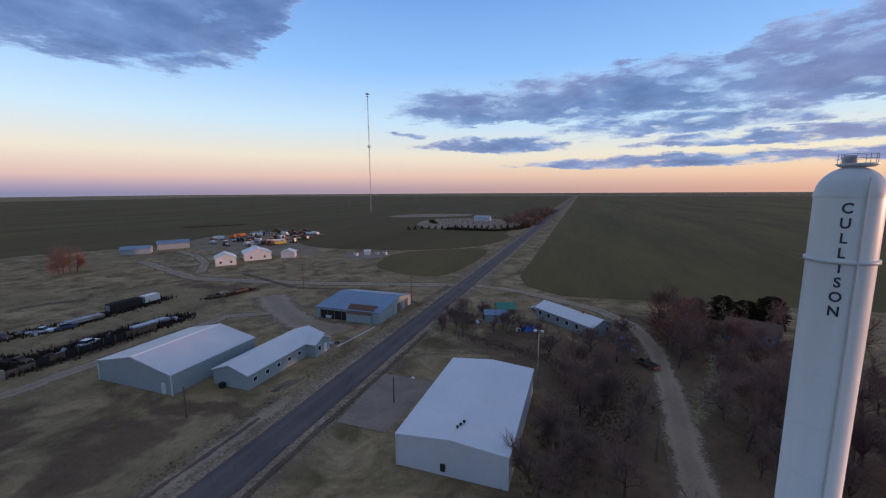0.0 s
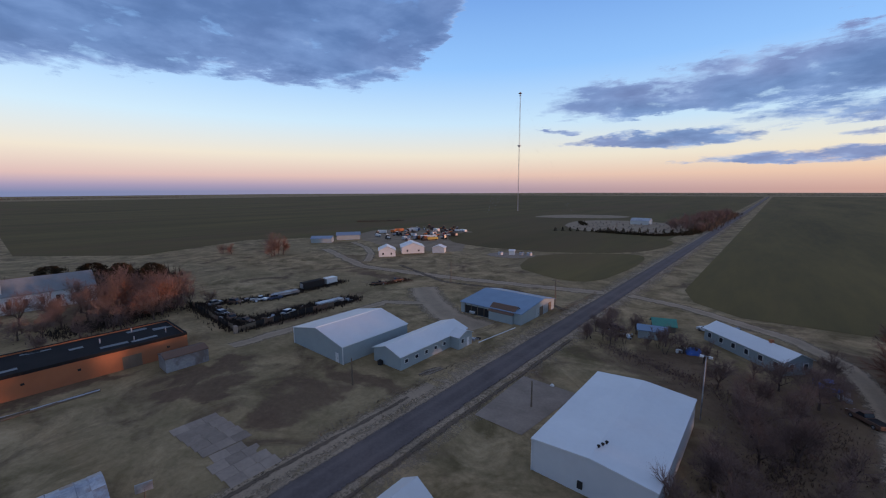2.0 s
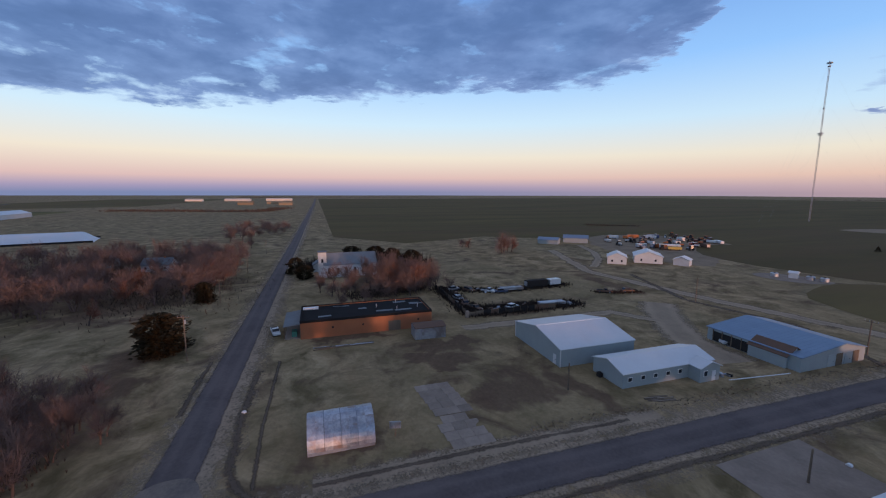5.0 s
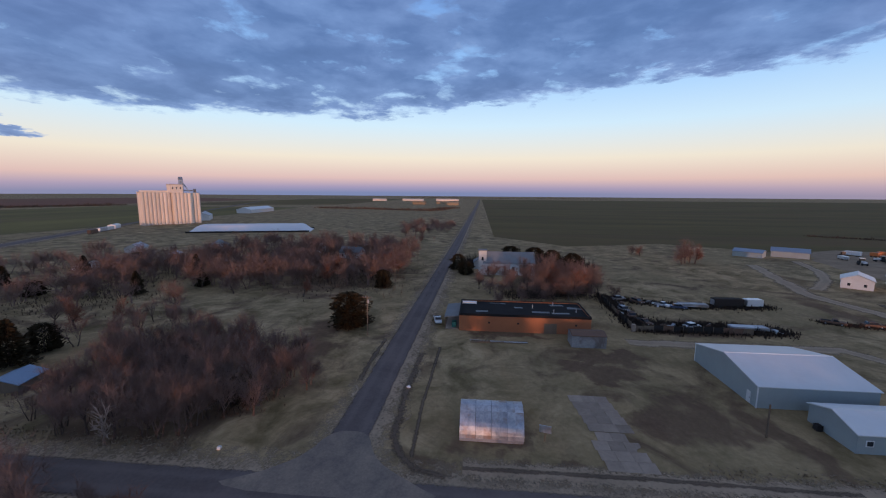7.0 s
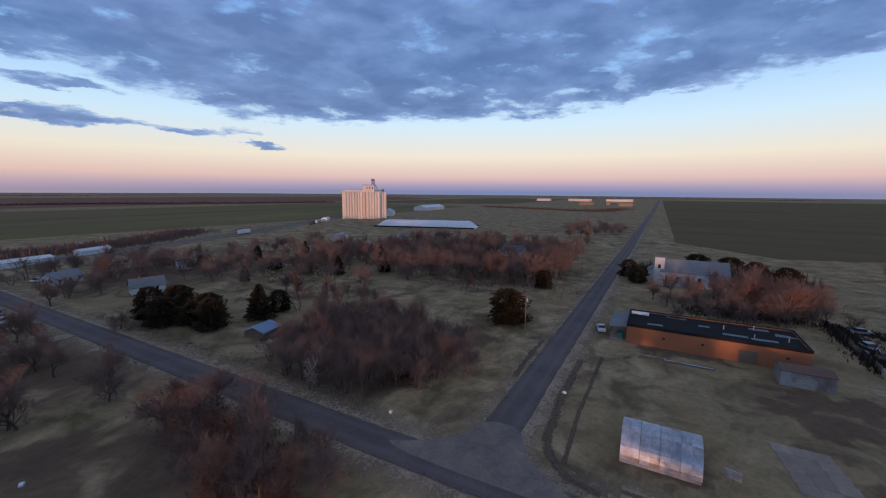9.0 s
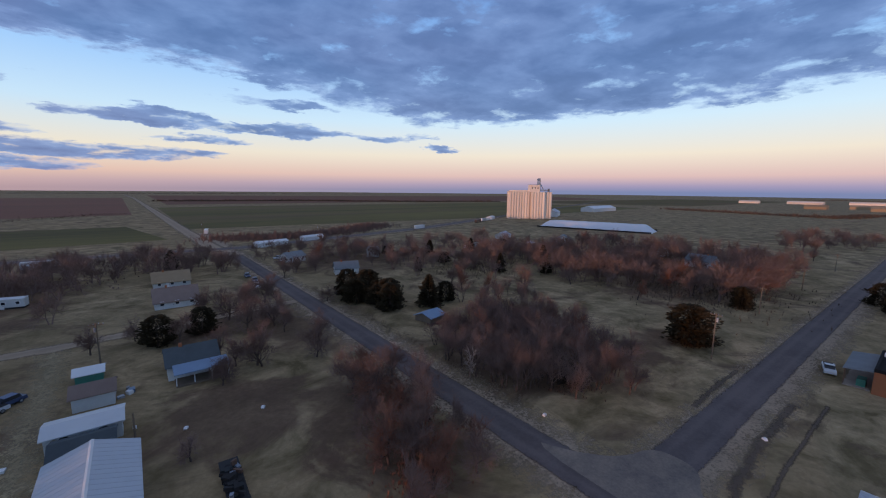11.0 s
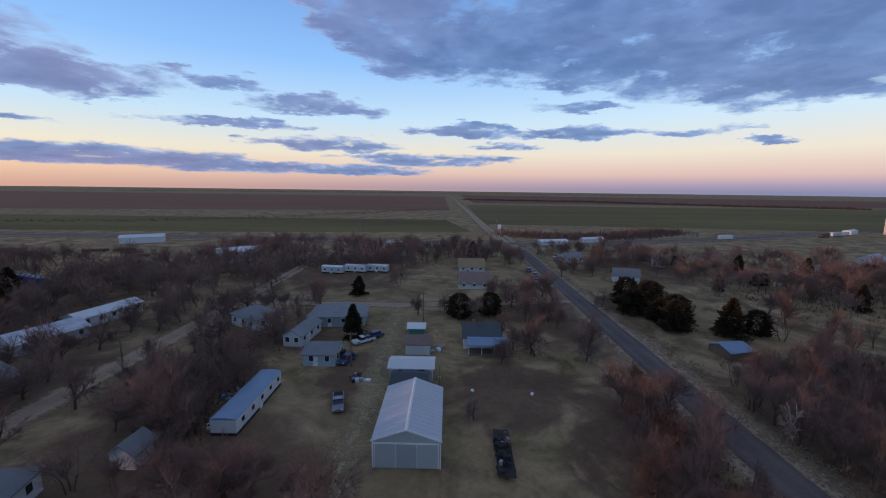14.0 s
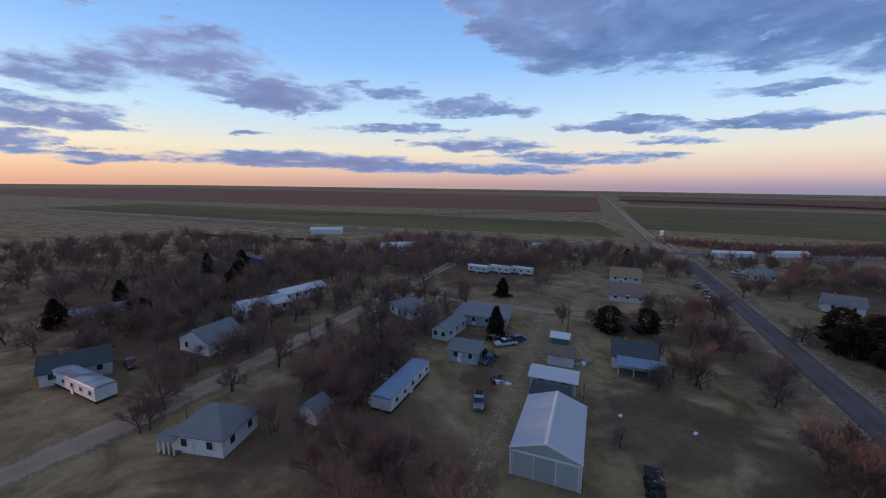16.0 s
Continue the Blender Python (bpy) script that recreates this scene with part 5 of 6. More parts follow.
FAR_SHAPES = [bare_tree(90 + k, 9.0, sp, kids, 10, 0.03, 0.25, stems) for k, (sp, kids, stems) in enumerate(((0.6, (4, 4, 4), 1), (0.75, (3, 4, 4), 2), (0.5, (4, 4), 4), (0.6, (4, 4), 3), (0.8, (3, 3, 4), 2)))]


def far_grove(name, label, n, x0, x1, y0, y1, h0, h1, keep=lambda x, y: True, gap=6.0):
    """Trees too far off to tell apart, joined into one mesh."""
    g, done, tries = G(), [], 0
    while len(done) < n and tries < n * 30:
        tries += 1
        x, y = rnd.uniform(x0, x1), rnd.uniform(y0, y1)
        if not (keep(x, y) and free(x, y) and all((x - a) ** 2 + (y - b) ** 2 > gap * gap for a, b in done)):
            continue
        done.append((x, y))
        s, a = rnd.uniform(h0, h1) / 9.0, rnd.uniform(0, 6.283)
        hz, s = s, s * rnd.uniform(0.8, 1.4)
        c, d = math.cos(a) * s, math.sin(a) * s
        for src in rnd.choice(FAR_SHAPES):
            k = len(g.v)
            g.v += [(x + c * u - d * v, y + d * u + c * v, hz * q) for u, v, q in src.v]
            g.f += [tuple(k + i for i in f) for f in src.f]
    return tagged(part(name, g, M_TWIG), label, "trees", kind="stuff")


scatter(105, -92, -47, -86, -27, 6.0, 9.5, SMALL, lambda x, y: (x + 66) ** 2 / 19 ** 2 + (y + 56) ** 2 / 25 ** 2 < 1 and x < -49.5 - 0.1 * (y + 30) and y < -31 and not (y < -71 and x > -69), 1.9)
scatter(12, -98, -76, -96, -66, 6, 9, SMALL)
scatter(16, 38, 64, -112, -66, 6, 9, SMALL, gap=4)
scatter(12, 36, 62, -66, -40, 5, 8, SMALL, lambda x, y: x < 46, gap=4)
scatter(22, 18, 60, 50, 125, 5, 8, SMALL, lambda x, y: abs(x - 14) > 5, gap=4)
scatter(14, -38, 8, 92, 100, 4, 6, SMALL, gap=3)
scatter(22, 70, 125, -125, -40, 7, 10, PROTO, gap=6)
scatter(14, -160, -136, 22, 48, 5, 9, SMALL, gap=3.5)
far_grove("western_trees", "bare trees behind the open field", 150, -255, -112, -150, -36, 9, 14, lambda x, y: (-148 - 0.35 * (y + 40)) > x, 4.2)
far_grove("garden_trees", "bare trees among the far houses", 56, -215, -85, -215, -110, 8, 12, lambda x, y: x > -260 - y * 0.3 and y < -100 + 0.3 * (x + 90), 5)
far_grove("garden_trees", "bare trees near the highway houses", 40, -120, -48, -235, -160, 7, 11)
far_grove("street_trees", "bare trees round the row of trailers", 95, 16, 120, -230, -122, 9, 13.5, lambda x, y: not (20 < x < 60 and y > -168), gap=5)
far_grove("garden_trees", "bare trees among the eastern gardens", 165, 92, 260, -180, -38, 8, 13, gap=5)
far_grove("street_trees", "bare trees near the road crossing", 46, -34, 30, -238, -182, 7, 12, gap=4.5)
far_grove("roadside_trees", "bare trees along the side road", 26, -430, -320, -75, -28, 8, 13, gap=5)
far_grove("roadside_trees", "dark bare trees along the straight road", 40, -78, -48, 395, 700, 9, 14, gap=5)


def cedar(seed, height, width, n=1500, round_top=False):
    """A dark evergreen: a trunk and many small drooping sprays of foliage."""
    r = random.Random(seed)
    tr, cr = G().tube((0, 0, -0.1), (0, 0, height * 0.8), height * 0.03, 0.03, 6), G()
    for _ in range(n):
        z = height * (0.06 + 0.94 * r.random() ** 1.15)
        q = z / height
        swell = math.sqrt(max(0.02, 1 - ((q - 0.36) / 0.66) ** 2)) if round_top else (1 - q ** 1.5) ** 0.75
        rr = width / 2 * swell * (0.7 + 0.5 * noise.noise(Vector((z * 0.7, seed, 0))) + 0.3 * r.random()) * math.sqrt(r.uniform(0.3, 1.0))
        a = r.uniform(0, 2 * math.pi)
        rr *= 0.85 + 0.45 * noise.noise(Vector((math.cos(a) * 1.3, math.sin(a) * 1.3, z * 0.5 + seed)))
        p = Vector((rr * math.cos(a), rr * math.sin(a), z))
        s = height * r.uniform(0.035, 0.075)
        d = Vector((math.cos(a), math.sin(a), r.uniform(-0.3, 0.7))).normalized()
        e = d.cross(Vector((r.uniform(-1, 1), r.uniform(-1, 1), r.uniform(-1, 1)))).normalized()
        cr.face(p - d * s * 0.6, p + e * s * 0.45, p + d * s, p - e * s * 0.45)
    return tr, cr


CEDARS = []
for k, (h, wd) in enumerate(((8.0, 9.5), (9.0, 6.5), (5.0, 3.6))):
    t = thing("cedar_tree", "dense dark evergreen cedar", "tree", (-57, -99, -103)[k], (-98, -33.5, -190.7)[k], 0)
    tr, cr = cedar(11 + k, h, wd, (3000, 2400, 900)[k], k == 0)
    part("trunk", tr, M_BARK, t)
    part("crown", cr, M_CEDAR, t)
    CEDARS.append(t)
def cedars(places):
    """Cedars by kind, place and size."""
    for k, x, y, size in places:
        place_tree(CEDARS[k], x, y, size, rnd.uniform(0, 360))


cedars(((0, -54, -121, 1.0), (0, -58, -114, 1.1), (0, -53, -112, 0.95), (0, -60, -104, 0.95), (0, -61, -121, 0.85), (1, -68.4, -94.5, 1.0), (2, -107.4, -189, 0.9), (2, -109.5, -185.6, 1), (1, 23.4, -89.5, 0.8), (1, 30.5, -127, 0.75), (1, -11.5, -205, 0.95), (0, -2, -106, 0.75), (0, -11, -109, 0.7), (1, -144, -36, 0.8), (0, -172, -6, 0.8), (0, -184, -10, 0.85), (0, -193, 15, 1.15), (0, -192, 7, 0.95), (0, -195, 27, 1.25), (0, -190, 34, 1.0)))
cedars(((0, -187, 43, 1.1), (0, -57, -105, 0.8), (0, -100, -34.5, 1.15), (1, -124, -118, 0.8), (0, -138, -104, 0.6), (0, -76, -96, 0.7), (1, -160, -92, 0.7), (0, -118, -150, 0.7), (1, -130, -178, 0.8), (1, -96, -140, 0.7), (0, -147, -37, 0.8), (0, 36, 124, 0.8), (0, 42, 126, 0.7), (0, 47, 124, 0.85), (0, 31, 128, 0.6), (0, -170, -160, 0.9), (1, -150, -166, 0.9), (1, -156, -120, 0.9), (1, 118, -98, 1.0), (1, 112, -90, 0.9), (1, 140, -120, 1.1), (1, 150, -112, 0.9), (0, 110, -62, 0.9), (1, 126, -52, 0.9), (1, 132, -70, 0.8)))
for i in range(17):
    place_tree(CEDARS[2], -150 + i * 5.6, 331 + i * 2.6, 0.72, rnd.uniform(0, 360), "small round cedar in a cemetery hedge")

# ---- poles and lamps ----
def utility_pole(x, y, h, cross=True, turn=0.0, name="utility_pole", label="weathered wooden utility pole with a crossarm"):
    t = thing(name, label, "pole", x, y, 0, turn)
    part("pole", G().tube((0, 0, -0.2), (0, 0, h), 0.16, 0.11, 8, True), M_WOOD, t)
    if cross:
        part("crossarm", G().box(0, 0, h - 0.55, 2.4, 0.12, 0.14), M_WOOD, t)
        for u in (-1.1, -0.4, 0.4, 1.1):
            part("insulator", G().lathe([(0.03, h - 0.41), (0.07, h - 0.3), (0.03, h - 0.2), (0, h - 0.18)], 6, u, 0), M_GALV, t)
        part("transformer", G().lathe([(0.2, h - 1.9), (0.22, h - 1.1), (0.1, h - 1.0), (0, h - 1.0)], 8, 0.3, 0), M_GALV, t) if h > 8 else None
    return t


for x, y, h, c in ((-94, -27.8, 10.2, True), (-142.4, -31.2, 8, True), (-96.7, 118.4, 8.5, False), (-52.5, 116.4, 8.0, True), (9.5, 54.8, 7.7, False), (-58.8, 42.5, 5.2, False), (54.7, -34.8, 5.0, False), (66.2, -74.2, 6, True), (7.6, -101.2, 8.6, True), (2.4, -65.1, 4.8, False), (20.2, -74.4, 7.3, True), (70.4, -316, 6, True), (-103, -276, 9.5, True), (-39.7, -337, 10, True), (-190, -30, 8, True), (-250, -29, 8, True), (-29.6, 57, 4.6, False)):
    utility_pole(x, y, h, c, 80 if y < -20 and x < -80 else 0)
lp = thing("yard_lamp", "tall pale steel floodlight pole with two lamps", "lamp post", -7.4, 70.5, 0)
part("pole", G().tube((0, 0, 0), (0, 0, 10.6), 0.11, 0.08, 8, True), M_GALV, lp)
part("arm", G().box(0, 0, 10.5, 1.3, 0.1, 0.1), M_GALV, lp)
for u in (-0.6, 0.6):
    part("lamp_head", G().box(u, 0, 10.3, 0.5, 0.4, 0.3), M_TRIM, lp)
dt = thing("dead_tree", "pale broken dead tree beside the road", "tree", -47.3, -52.4, 0)
tr, cr = bare_tree(5, 7.0, 0.55, (3, 3, 3), 3, 0.05)
part("trunk", tr, M_PALE_BARK, dt)
part("crown", cr, M_PALE_BARK, dt)


# ---- vehicles ----
def car(name, label, x, y, rz, paint, pickup=False):
    t = thing(name, label, "pickup" if pickup else "car", x, y, 0, rz)
    L = 5.4 if pickup else 4.6
    part("body", G().extrude([(-L / 2, 0.4), (L / 2, 0.4), (L / 2, 0.8), (L / 2 - 0.25, 0.95), (-L / 2 + 0.1, 1.0), (-L / 2, 0.85)], "y", -0.9, 0.9), paint, t)
    c0, c1 = (-0.3, 1.3) if pickup else (-1.7, 1.2)
    part("cabin", G().extrude([(c0, 0.95), (c1, 0.95), (c1 - 0.65, 1.55), (c0 + 0.3, 1.6)], "y", -0.78, 0.78), M_GLASS, t)
    part("roof", G().box((c0 + c1) / 2 - 0.1, 0, 1.55, (c1 - c0) * 0.6, 1.5, 0.08), paint, t)
    if pickup:
        part("bed", G().box(-1.55, 0, 0.97, 2.1, 1.5, 0.06), M_DARK, t)
    for sx in (-1, 1):
        for sy in (-1, 1):
            wl = part("wheel", G().tube((sx * L * 0.31, sy * 0.72, 0.34), (sx * L * 0.31, sy * 0.93, 0.34), 0.34, 0.34, 14, True), M_BLACK, t)
            part("rim", G().tube((sx * L * 0.31, sy * 0.9, 0.34), (sx * L * 0.31, sy * 0.95, 0.34), 0.2, 0.2, 10, True), M_GALV, wl)
        part("light", G().box(L / 2 - 0.02, sx * 0.65, 0.65, 0.08, 0.35, 0.16), M_TRIM, t)
    return t


M_CAR_BLUE = material("blue_car_paint", (0.05, 0.08, 0.16), (0.04, 0.06, 0.13), 0.3, 0.8, 0.0)
M_CAR_RED = material("red_car_paint", (0.13, 0.03, 0.03), (0.1, 0.025, 0.025), 0.3, 0.8, 0.0)
M_CAR_WHITE = material("white_car_paint", (0.62, 0.64, 0.66), (0.5, 0.52, 0.54), 0.3, 0.8, 0.0)
for x, y, rz, p, pk, lab in ((-106.4, -11.4, 12, M_CAR_WHITE, True, "white pickup parked by the brick shop"), (18.9, -60.3, 104, M_GALV_DARK, True, "old grey pickup parked on the grass"), (21.6, -76.6, 70, M_CAR_BLUE, False, "dark car parked by the grey shed"), (20.4, -87.0, 40, M_CAR_WHITE, True, "pale pickup parked under the cedar"), (18.6, -90.0, 40, M_CAR_BLUE, False, "blue car parked under the cedar"),
                            (58.8, -92.7, 150, M_CAR_WHITE, True, "white pickup in front of a cottage"), (87.1, -46.2, 160, M_CAR_RED, False, "dark red car beside a house"), (-33, -149.9, 85, M_CAR_WHITE, False, "white car parked along the road"), (-34.5, -160, 85, M_CAR_BLUE, False, "dark car parked along the road"), (-34, -170, 88, M_CAR_BLUE, False, "dark car parked along the road"),
                            (-13.9, -186, 20, M_CAR_WHITE, False, "white car near the highway"), (-9.5, -178, 10, M_CAR_BLUE, False, "dark car in a driveway"), (8.6, 96.5, 120, M_BLUE, False, "blue covered vehicle beside the track")):
    car("parked_car" if not pk else "parked_pickup", lab, x, y, rz, p, pk)


# ---- brush, hedges and far woods ----
def brush(name, label, line, width, height, n, mat=M_BRUSH, size=0.9, kind="stuff", category="brush"):
    """Low tangled growth along a line: many thin stalks and tufts."""
    g, r = G(), random.Random(len(line) * 17 + n)
    pts = [Vector((*p, 0)) for p in line]
    lens = [(b - a).length for a, b in zip(pts, pts[1:])]
    for _ in range(n):
        u = r.random() * sum(lens)
        k = 0
        while u > lens[k] and k < len(lens) - 1:
            u -= lens[k]
            k += 1
        p = pts[k].lerp(pts[k + 1], u / lens[k]) + Vector((r.gauss(0, width / 2), r.gauss(0, width / 2), 0))
        lump = 0.45 + 0.9 * abs(noise.noise(p * (0.35 / max(size, 0.5))))
        h = height * lump * r.uniform(0.3, 1.0)
        for _ in range(3):
            a = r.uniform(0, 6.283)
            s = Vector((math.cos(a), math.sin(a), 0)) * size * 0.16
            tip = p + Vector((r.uniform(-0.5, 0.5) * size, r.uniform(-0.5, 0.5) * size, h * r.uniform(0.6, 1.1)))
            g.face(p - s, p + s, tip)
    return tagged(part(name, g, mat), label, category, kind=kind)


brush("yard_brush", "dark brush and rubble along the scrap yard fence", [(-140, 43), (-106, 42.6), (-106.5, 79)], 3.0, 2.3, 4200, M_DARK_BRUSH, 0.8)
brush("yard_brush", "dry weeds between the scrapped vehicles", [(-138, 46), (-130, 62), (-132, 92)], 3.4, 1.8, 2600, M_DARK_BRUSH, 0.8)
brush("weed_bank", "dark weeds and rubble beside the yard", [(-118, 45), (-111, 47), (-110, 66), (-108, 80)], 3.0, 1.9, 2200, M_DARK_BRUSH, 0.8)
brush("debris_heap", "dark heap of brush in the grass", [(-118, 96), (-115, 104), (-114, 111)], 2.0, 1.3, 800, M_DARK_BRUSH, 0.8)
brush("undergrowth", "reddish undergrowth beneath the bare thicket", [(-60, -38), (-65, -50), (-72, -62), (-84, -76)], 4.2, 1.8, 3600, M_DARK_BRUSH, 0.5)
brush("undergrowth", "brown undergrowth round the church", [(-138, 12), (-140, 24), (-144, 36)], 7, 2.0, 2200, M_DARK_BRUSH, 0.6)
brush("undergrowth", "brown undergrowth along the farm track", [(-30, 92), (-4, 82), (3, 66), (0, 52)], 3.2, 0.8, 2600, M_TWIG, 0.4)
brush("undergrowth", "dark brush and leaf litter behind the warehouse", [(-5, 45), (0, 56), (3, 68), (8, 80)], 5.5, 0.8, 2400, M_BRUSH, 0.4)
brush("undergrowth", "dark brush along the garden fence", [(38, -50), (42, -60), (44, -74), (48, -90)], 4.5, 1.2, 2400, M_BRUSH, 0.4)
brush("undergrowth", "ruddy brush at the road bend", [(-22, -33), (-29, -42), (-33, -58), (-33, -72)], 4.0, 1.5, 2600, M_RED_TWIG, 0.5)
brush("undergrowth", "dark undergrowth beneath the eastern trees", [(27, 60), (31, 80), (28, 104), (34, 122)], 5, 1.2, 2600, M_TWIG, 0.5)
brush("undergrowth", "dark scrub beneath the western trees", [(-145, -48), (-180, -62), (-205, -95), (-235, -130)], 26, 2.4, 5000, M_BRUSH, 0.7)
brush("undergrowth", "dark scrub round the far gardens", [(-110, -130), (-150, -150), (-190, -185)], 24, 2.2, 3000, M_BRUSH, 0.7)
brush("undergrowth", "brown undergrowth behind the trailers", [(20, -190), (60, -190), (90, -160)], 14, 2.2, 2200, M_TWIG, 1.2)
brush("hedgerow", "reddish brush along the highway", [(-45, -310), (-90, -295), (-130, -306), (-190, -348)], 17, 6.0, 5200, M_TWIG, 1.7)
brush("hedgerow", "scattered shrubs along a dry creek", [(440, -352), (290, -400), (212, -448), (150, -523), (14, -690)], 26, 2.0, 900, M_BRUSH, 2.6)
brush("far_wood", "dark line of trees on the plain", [(-60, -1270), (-424, -1190), (-685, -986), (-932, -907)], 30, 9, 2600, M_BRUSH, 7.0, category="woodland")
brush("far_wood", "dark brush line beside the side road", [(-899, -368), (-838, -198), (-806, -100), (-968, -68)], 20, 7, 1800, M_BRUSH, 5.0, category="woodland")
brush("far_wood", "dark tree row near the horizon", [(-1500, 2600), (-600, 3000), (400, 3000), (1600, 2700)], 40, 7, 1500, M_BRUSH, 12, category="woodland")
brush("far_wood", "dark tree row near the horizon", [(-3000, -500), (-3000, 900)], 40, 9, 900, M_BRUSH, 12, category="woodland")
brush("far_wood", "dark tree row near the horizon", [(-1500, -2800), (300, -2900), (2000, -2300)], 40, 7, 1500, M_BRUSH, 12, category="woodland")
brush("far_wood", "small dark copse in the field", [(-376, 290), (-345, 332)], 5, 3.0, 260, M_BRUSH, 2.0, category="woodland")
brush("cemetery_hedge", "dark evergreen hedge beside the cemetery", [(-118, 343), (-72, 341), (-55, 365), (-52, 395)], 4, 5, 1500, M_CEDAR, 1.6, category="hedge")
brush("cemetery_hedge", "dark red-brown trees along the road", [(-52, 400), (-52, 520), (-50, 700)], 9, 9, 1700, M_BRUSH, 2.2, category="hedge")
brush("cemetery_hedge", "dark hedge behind the cemetery", [(-150, 400), (-170, 440)], 3, 4, 500, M_CEDAR, 1.5, category="hedge")
brush("far_wood", "dark tree row behind the church", [(-196, -4), (-203, 22), (-198, 50)], 6, 8.5, 2200, M_DARK_BRUSH, 1.3, category="woodland")
brush("weed_bank", "weeds round the blue-roofed hut", [(-67, -88), (-66, -80), (-58, -80.5)], 1.2, 1.3, 500, M_TWIG, 0.5)
brush("grass_tufts", "tall dry grass along the road ditch", [(-48.5, -40), (-49, -100), (-48.5, -140)], 2.0, 0.6, 1200, M_DIRT, 0.6, category="grass")
brush("grass_tufts", "tall dry grass along the road ditch", [(-50, 30), (-49, 90), (-47, 140)], 1.6, 0.4, 1200, M_DIRT, 0.6, category="grass")

# soil under the trees, ditches and tracks
# ditches 1 and 2 are flat strips, with the edge shadows in their colour
ribbon("ditch_1", [(-92, -22.6), (-80, -22.9), (-70, -22.6)], 0.6, M_RUT_SOIL_SHADE, "roadside ditch strip, its soil darkened for ditch shade", "ditch", 0.05, 0.4)
ribbon("ditch_2", [(-84, -12.6), (-67, -12.9), (-54, -12.4), (-50, -11), (-47, -8.4), (-45.8, -4)], 0.8, M_RUT_SOIL_SHADE, "corner ditch strip, its soil darkened for ditch shade", "ditch", 0.06, 0.35)
ribbon("ditch_3", [(-88, -8.9), (-63, -9.4), (-49, -9.0)], 0.4, M_RUT_SOIL_SHADE, "narrow rut in the grass", "ditch", 0.05, 0.2)
ribbon("ditch_4", [(-47.6, -2), (-47.9, 20), (-47.6, 46)], 0.5, M_RUT_SOIL_SHADE, "shallow roadside rut", "ditch", 0.05, 0.4)
ribbon("ditch_5", [(-36.8, 20), (-36.7, 60), (-36.5, 90)], 0.6, M_RUT_SOIL_SHADE, "eroded edge beside the road", "ditch", 0.05, 0.3)
ribbon("dirt_lane_4", [(-47, 112), (-70, 124), (-100, 118), (-140, 132)], 1.4, M_RUT_SOIL_SHADE, "faint dark track across the grass", "lane", 0.03, 0.6)
ribbon("dirt_lane_5", [(-96, 36), (-96, 84), (-84, 92)], 2.6, M_TRACK, "gravel lane beside the scrap yard", "lane", 0.02, 0.9)
ribbon("dirt_lane_6", [(-160, 128), (-178, 146), (-200, 160), (-230, 172)], 2.8, M_TRACK, "pale gravel farmyard lane", "lane", 0.03, 0.8)
sheet("farmyard", [(-250, 190), (-190, 170), (-140, 176), (-150, 200), (-205, 292), (-262, 280), (-285, 230)], M_DIRT, "bare brown farmyard full of machines", "ground patch", 0.06, 3, 3)
sheet("tank_pad", [(-124, 182), (-106, 182), (-98, 197), (-110, 202), (-126, 194)], M_CONCRETE, "grey gravel pad of a tank site", "ground patch", 0.08, 1, 0.6)
sheet("cemetery_ground", [(-150, 340), (-60, 352), (-58, 440), (-110, 500), (-190, 466)], M_DIRT, "dry grass of a small cemetery", "ground patch", 0.09, 2, 2)
sheet("dirt_strip", [(-262, 470), (-246, 566), (-150, 586), (-150, 520)], M_DIRT, "pale bare strip behind the cemetery", "ground patch", 0.09, 2, 2)


# ---- yard things ----
def scrap_fence(line, label):
    t = thing("board_fence", label, "fence")
    for (x0, y0), (x1, y1) in zip(line, line[1:]):
        n = int(math.hypot(x1 - x0, y1 - y0) / 2.4)
        a = math.degrees(math.atan2(y1 - y0, x1 - x0))
        for i in range(n):
            u = (i + 0.5) / n
            part("panel", G().box(x0 + u * (x1 - x0), y0 + u * (y1 - y0), 0.05, 2.3, 0.08, rnd.uniform(1.3, 1.8), a + rnd.uniform(-3, 3)), rnd.choice((M_DARK, M_RUST, M_WOOD, M_DARK)), t)
            part("post", G().box(x0 + i / n * (x1 - x0), y0 + i / n * (y1 - y0), 0, 0.14, 0.14, 1.9, a), M_WOOD, t)
    return t


scrap_fence([(-141, 41.6), (-104.6, 40.6)], "patchy dark board fence of the scrap yard")
scrap_fence([(-104.6, 40.6), (-104.4, 70)], "low dark board fence along the yard")
part("corner_block", G().box(-104.3, 40.3, 0, 0.9, 0.9, 1.9), M_CONCRETE, tagged(thing("gate_post", "pale concrete gate post at the yard corner", "post")))


def box_van(x, y, rz, lx, h, mat, label, name="box_trailer"):
    t = thing(name, label, "trailer", x, y, 0, rz)
    part("body", G().extrude([(-lx / 2, 0.7), (lx / 2, 0.7), (lx / 2, h - 0.15), (lx / 2 - 0.2, h), (-lx / 2 + 0.1, h), (-lx / 2, h - 0.1)], "y", -1.2, 1.2), mat, t)
    part("chassis", G().box(0, 0, 0.45, lx * 0.95, 1.0, 0.25), M_BLACK, t)
    for sx in (-0.3, 0.32):
        for sy in (-1, 1):
            part("wheel", G().tube((sx * lx, sy * 0.95, 0.45), (sx * lx, sy * 1.2, 0.45), 0.45, 0.45, 12, True), M_BLACK, t)
    part("rear_door", G().box(-lx / 2 - 0.03, 0, 0.85, 0.06, 2.0, h - 1.2), M_GALV, t)
    return t


